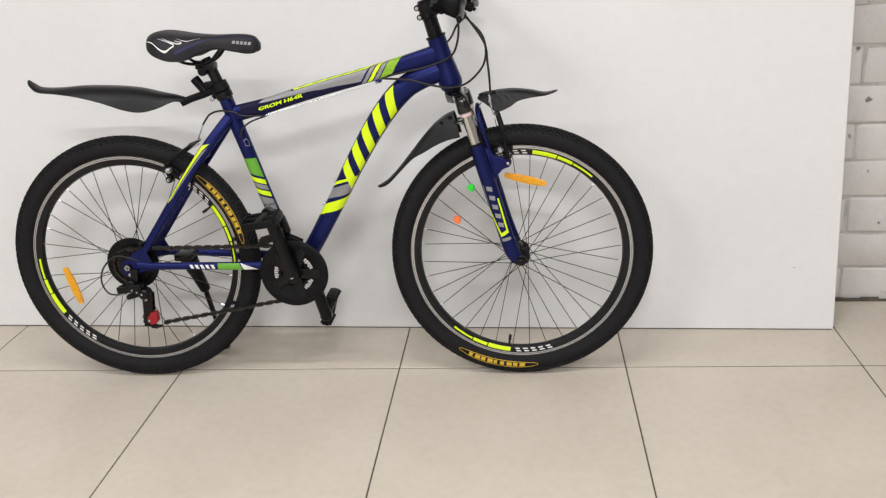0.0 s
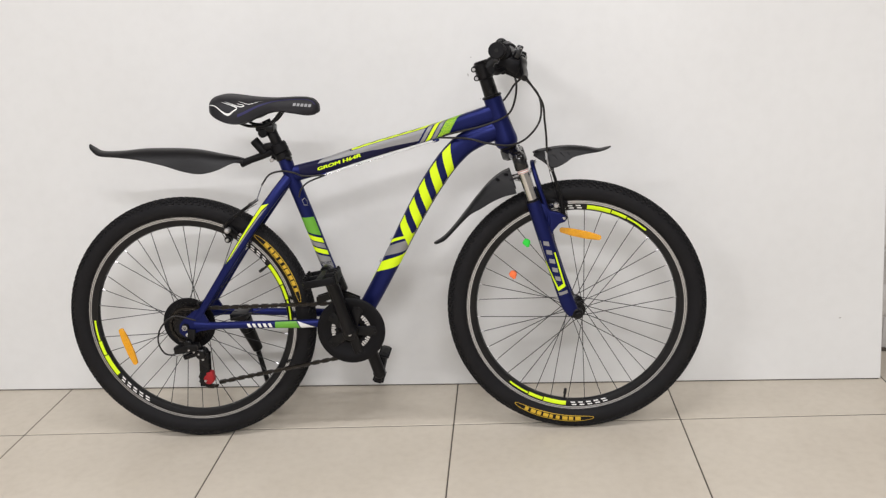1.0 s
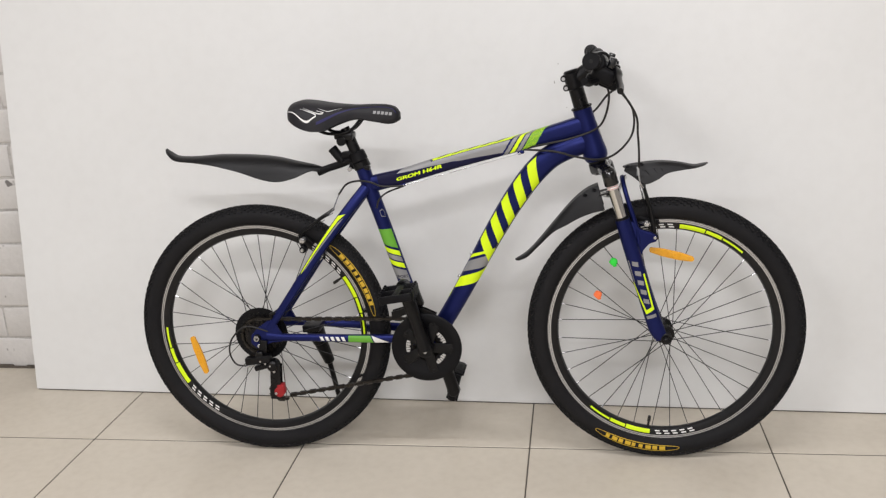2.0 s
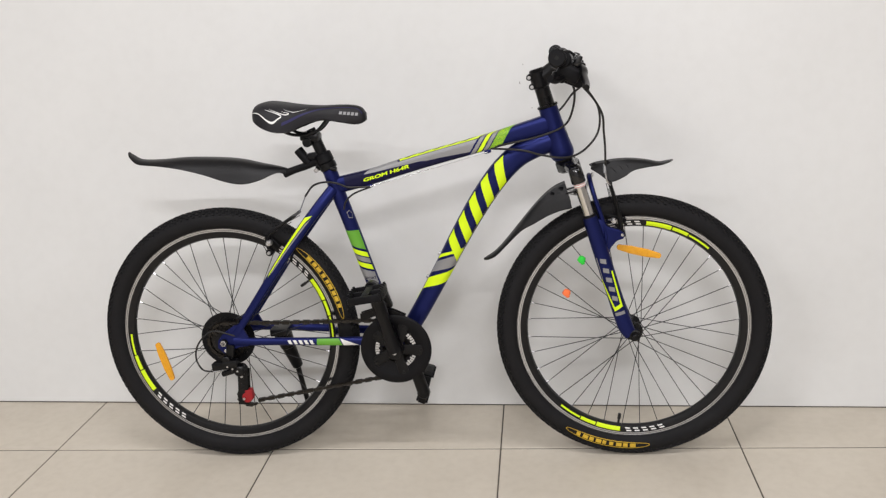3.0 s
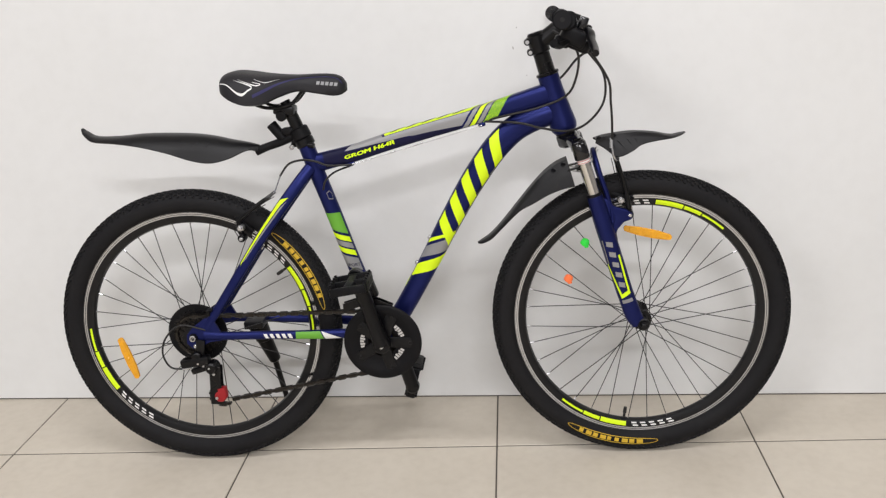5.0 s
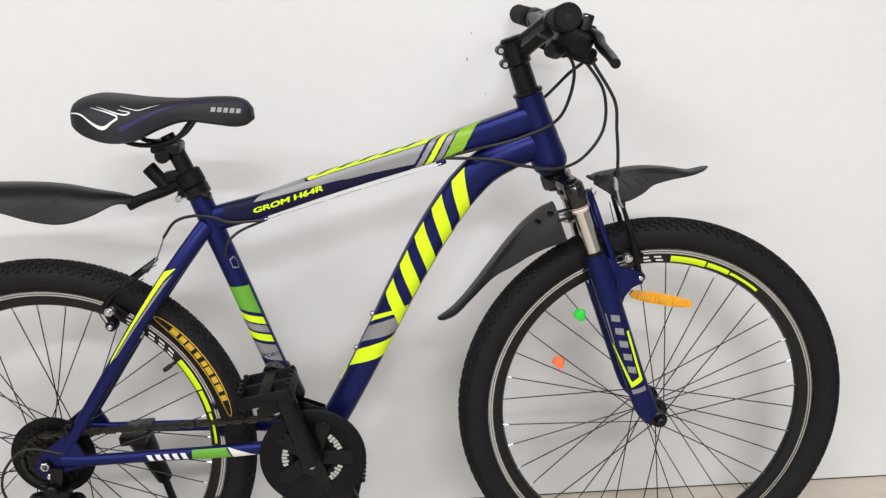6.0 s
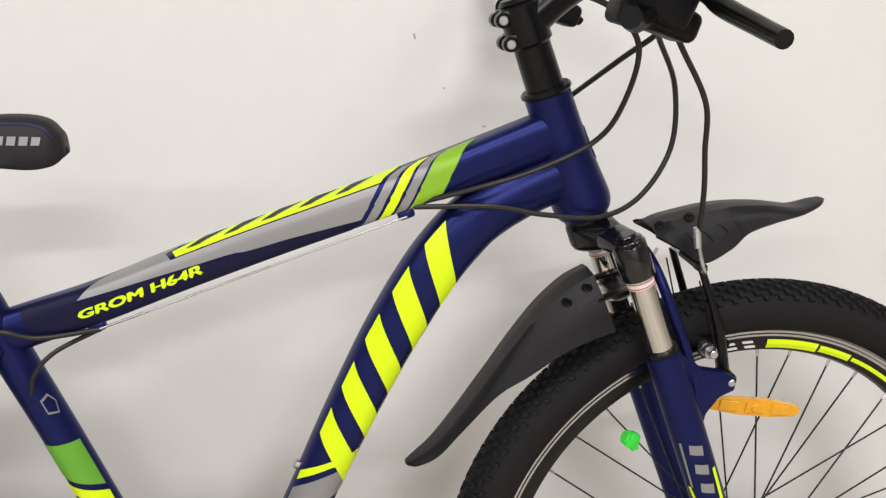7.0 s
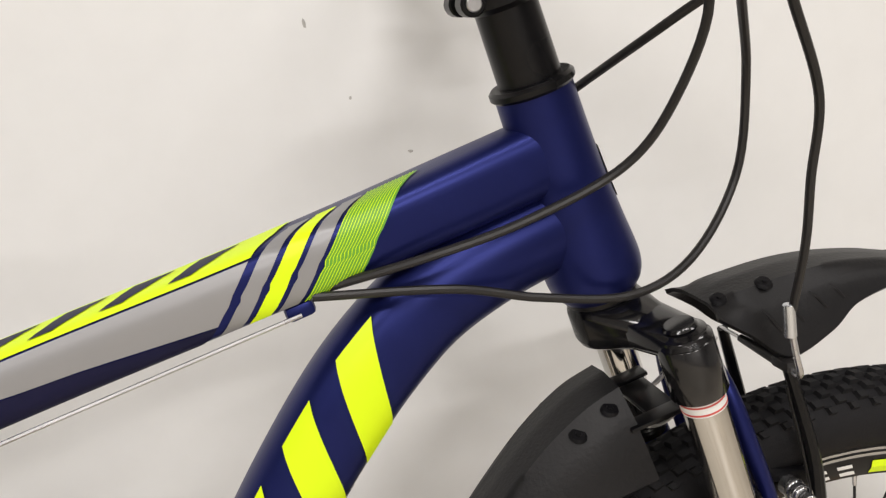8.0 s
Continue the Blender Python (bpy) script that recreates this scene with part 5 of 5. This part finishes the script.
# front derailleur
bm = bmesh.new()
for yy in (-0.036, -0.052):
    ob_rows = [(-0.325, 0.392), (-0.285, 0.404), (-0.245, 0.399), (-0.215, 0.385), (-0.218, 0.372), (-0.248, 0.384), (-0.285, 0.386), (-0.325, 0.372)]
    f = bm.faces.new([bm.verts.new((x, yy, z)) for x, z in ob_rows])
    ext = bmesh.ops.extrude_face_region(bm, geom=[f])
    bmesh.ops.translate(bm, vec=(0, 0.0015, 0), verts=[v for v in ext["geom"] if isinstance(v, bmesh.types.BMVert)])
rod(bm, (-0.268, -0.030, 0.410), (-0.268, -0.048, 0.410), 0.010, 0.009, 14, 0.002)
box(bm, (-0.272, -0.030, 0.420), (0.040, 0.022, 0.050), pose(0, 0, 0, 0, -18, 0), 0.006)
rod(bm, (-0.2805, 0, 0.405), (-0.2925, 0, 0.444), 0.0205, 0.0205, 24, 0.001)
part("front_derailleur", bm, BLACKMETAL, bike, "black front derailleur clamped to the seat tube")

# freewheel with spoke protector
bm = bmesh.new()
lathe(bm, [(0.030, -.0310), (0.0690, -.0318), (0.0690, -.0332), (0.030, -.0330)], 60, closed=True)
part("spoke_protector", bm, PLASTIC, rear_wheel, "black plastic spoke guard disc")
for k, (r, t) in enumerate(((0.0575, 28), (0.0500, 24), (0.0450, 22), (0.0400, 20), (0.0360, 18), (0.0320, 16), (0.0290, 14))):
    toothed("sprocket", r, t, -0.0355 - 0.0038 * k, 0.0018, CHAIN if k % 2 else BLACKMETAL, rear_wheel, 0.016, Matrix())
bar3("axle_nut", STEEL, ((AXR, -0.064, AXZ), (AXR, -0.074, AXZ), .0078), bevel=.001, seg=6, label="steel axle nut")
bar3("hanger_bolt", ALLOY, ((-0.665, -0.066, 0.308), (-0.665, -0.071, 0.308), .0048), bevel=.001, seg=14)

# rear derailleur
bm = bmesh.new()
rod(bm, (-0.663, -0.058, 0.285), (-0.663, -0.084, 0.285), 0.0125, 0.0115, 20, 0.002)
box(bm, (-0.655, -0.070, 0.304), (0.020, 0.008, 0.040), pose(0, 0, 0, 0, 10, 0), 0.003)
box(bm, (-0.668, -0.074, 0.274), (0.066, 0.024, 0.020), pose(0, 0, 0, 0, -8, 0), 0.004)
box(bm, (-0.650, -0.073, 0.258), (0.060, 0.020, 0.014), pose(0, 0, 0, 0, -16, 0), 0.004)
rod(bm, (-0.632, -0.056, 0.258), (-0.632, -0.086, 0.258), 0.0150, 0.0135, 22, 0.003)
rear_der = part("rear_derailleur", bm, BLACKMETAL, bike, "black rear derailleur")
bm = bmesh.new()
for yy in (-0.062, -0.078):
    box(bm, (-0.628, yy, 0.215), (0.026, 0.0025, 0.092), pose(0, 0, 0, 0, 4, 0), 0.001, 1)
rod(bm, (-0.628, -0.061, 0.245), (-0.628, -0.079, 0.245), 0.012, 0.012, 14, 0.001)
part("derailleur_cage", bm, BLACKMETAL, rear_der, "black steel cage")
bm = bmesh.new()
rod(bm, (-0.6195, -0.0815, 0.1885), (-0.6195, -0.060, 0.1885), 0.0135, 0.0135, 22, 0.002)
box(bm, (-0.615, -0.0715, 0.197), (0.018, 0.019, 0.024), pose(0, 0, 0, 0, -8, 0), 0.003)
part("pulley_cover", bm, RED, rear_der, "red plastic jockey wheel")
for z in (0.186, 0.245):
    bm = bmesh.new()
    rod(bm, (-0.6275, -0.0822, z), (-0.6275, -0.0845, z), 0.0036, 0.0033, 12, 0.0006)
    part("pulley_bolt", bm, STEEL, rear_der)
bm = bmesh.new()
for k in range(3):
    rod(bm, (-0.660 + 0.012 * k, -0.084, 0.272 - 0.006 * k), (-0.660 + 0.012 * k, -0.0862, 0.272 - 0.006 * k), 0.0026, 0.0024, 8)
part("adjuster_screw", bm, STEEL, rear_der)
bar3("guard_hook", BLACKMETAL, ((-0.628, -0.062, 0.378), (-0.628, -0.066, 0.392), .0038), ((-0.628, -0.064, 0.392), (-0.618, -0.064, 0.392), .0034), seg=10)


def chain_path():
    pts = []
    c0, r0 = Vector((AXR, 0, AXZ)), 0.045
    c1, r1 = Vector((BB[0], 0, BB[1])), 0.0700
    pts += [c1 + float(r1) * Vector((math.cos(a), 0, math.sin(a))) for a in np.linspace(radians(-78), radians(97), 16)]
    pts += [c0 + r0 * Vector((math.cos(a), 0, math.sin(a))) for a in np.linspace(radians(95), radians(262), 12)]
    pts += [Vector((-0.645, 0, 0.262)), Vector((-0.622, 0, 0.242)), Vector((-0.622, 0, 0.224)), Vector((-0.642, 0, 0.200)), Vector((-0.645, 0, 0.184)), Vector((-0.632, 0, 0.168)), Vector((-0.612, 0, 0.166))]
    pts.append(pts[0].copy())
    return pts


def chain():
    pts = chain_path()
    ln = np.concatenate([[0], np.cumsum([(b - a).length for a, b in zip(pts, pts[1:])])])
    n = int(ln[-1] / 0.0127)
    bm = bmesh.new()
    at_ = lambda s: Vector([np.interp(s, ln, [p[k] for p in pts]) for k in range(3)])
    ys = lambda x: np.interp(x, [-0.67, -0.60, -0.30], [-0.0465, -0.0475, -0.041])
    for k in range(n):
        a, b = at_(k * 0.0127), at_(k * 0.0127 + 0.0127)
        d = b - a
        ang = math.degrees(math.atan2(d.z, d.x))
        c = (a + b) / 2
        y = float(ys(c.x))
        if c.x < -0.60 and c.z < 0.27:
            y = -0.070
        for sgn in (-1, 1):
            box(bm, (c.x, y + sgn * (0.0030 if k % 2 else 0.0020), c.z), (0.0190 if k % 2 else 0.0150, 0.0010, 0.0092 if k % 2 else 0.0062), pose(0, 0, 0, 0, -ang, 0), 0.0018, 1)
        rod(bm, (a.x, y - 0.0040, a.z), (a.x, y + 0.0040, a.z), 0.0033, seg=8)
    part("chain", bm, CHAIN, bike, "dark oiled roller chain", smooth=30)


chain()

# kickstand on the far side, its foot on the floor
bm = bmesh.new()
rod(bm, (-0.556, 0.055, 0.314), (-0.547, 0.070, 0.268), 0.0235, 0.0200, 22, 0.005)
rod(bm, (-0.549, 0.068, 0.276), (-0.532, 0.090, 0.205), 0.0185, 0.0140, 20, 0.004)
rod(bm, (-0.534, 0.088, 0.212), (-0.5195, 0.150, 0.014), 0.0072, 0.0068, 16, 0.001)
kick = part("kickstand", bm, BLACKMETAL, bike, "black kickstand folded out")
bar3("kickstand_foot", PLASTIC, ((-0.5195, 0.147, 0.022), (-0.521, 0.154, 0.0085), .0115, .0135), bevel=.002, seg=16, parent=kick, label="black plastic kickstand foot")


# ==== pieces of the floor and the wall ====
def tiles():
    rng = random.Random(11)
    meshes = []
    for k in range(3):
        bm = bmesh.new()
        box(bm, (0, 0, -0.005), (0.5966, 0.5948, 0.010), bevel=0.0012, seg=1)
        me = bpy.data.meshes.new("floor_tile")
        bm.to_mesh(me)
        bm.free()
        me.materials.append(TILE)
        meshes.append(me)
    for i in range(-7, 7):
        for j in range(-8, 1):
            ob = new("floor_tile", meshes[(i * 3 + j) % 3])
            ob.location = (i * 0.6 + 0.3, j * 0.6 + 0.3, rng.uniform(-0.0004, 0.0))
            ob.rotation_euler = (rng.uniform(-4e-4, 4e-4), rng.uniform(-4e-4, 4e-4), 0)
            ob.parent = floor


tiles()


def bricks():
    rng = random.Random(5)
    course, length, joint = 0.1075, 0.262, 0.0020
    shapes = []
    for k in range(6):
        bm = bmesh.new()
        vs = box(bm, (0, 0, 0), (length - joint, 0.060, course - joint), bevel=0.008, seg=2)
        for v in bm.verts:
            v.co += Vector((rng.uniform(-1, 1) * 0.0045, rng.uniform(-1, 1) * 0.0014, rng.uniform(-1, 1) * 0.0032))
        me = bpy.data.meshes.new("brick")
        bm.to_mesh(me)
        bm.free()
        me.polygons.foreach_set("use_smooth", [True] * len(me.polygons))
        me.materials.append(BRICK)
        shapes.append(me)
    rest_v, rest_f = [], []
    yaw = math.atan(-0.02)
    for row in range(29):
        z = row * course - 0.002 + course / 2
        for col in range(-15, 16):
            x = col * length + (0.5 * length if row % 2 else 0) + 0.09
            m = Matrix.Translation((x, wall_at(x) + 0.030 + rng.uniform(-0.0025, 0.0025), z)) @ pose(0, 0, 0, rng.uniform(-.7, .7), rng.uniform(-1.0, 1.0), math.degrees(yaw) + rng.uniform(-.5, .5))
            me = rng.choice(shapes)
            if z < 1.5 and (1.0 < x < 2.4 or -2.6 < x < -1.35):
                ob = new("brick", me)
                ob.matrix_basis = m
                ob.parent = wall_north
            else:
                b = len(rest_v)
                rest_v += [m @ v.co for v in me.vertices]
                rest_f += [[b + q for q in p.vertices] for p in me.polygons]
    me = bpy.data.meshes.new("brickwork")
    me.from_pydata(rest_v, [], rest_f)
    me.polygons.foreach_set("use_smooth", [True] * len(me.polygons))
    me.materials.append(BRICK)
    ob = new("brickwork", me)
    ob.parent = wall_north
    tagged(ob, kind="stuff")


bricks()
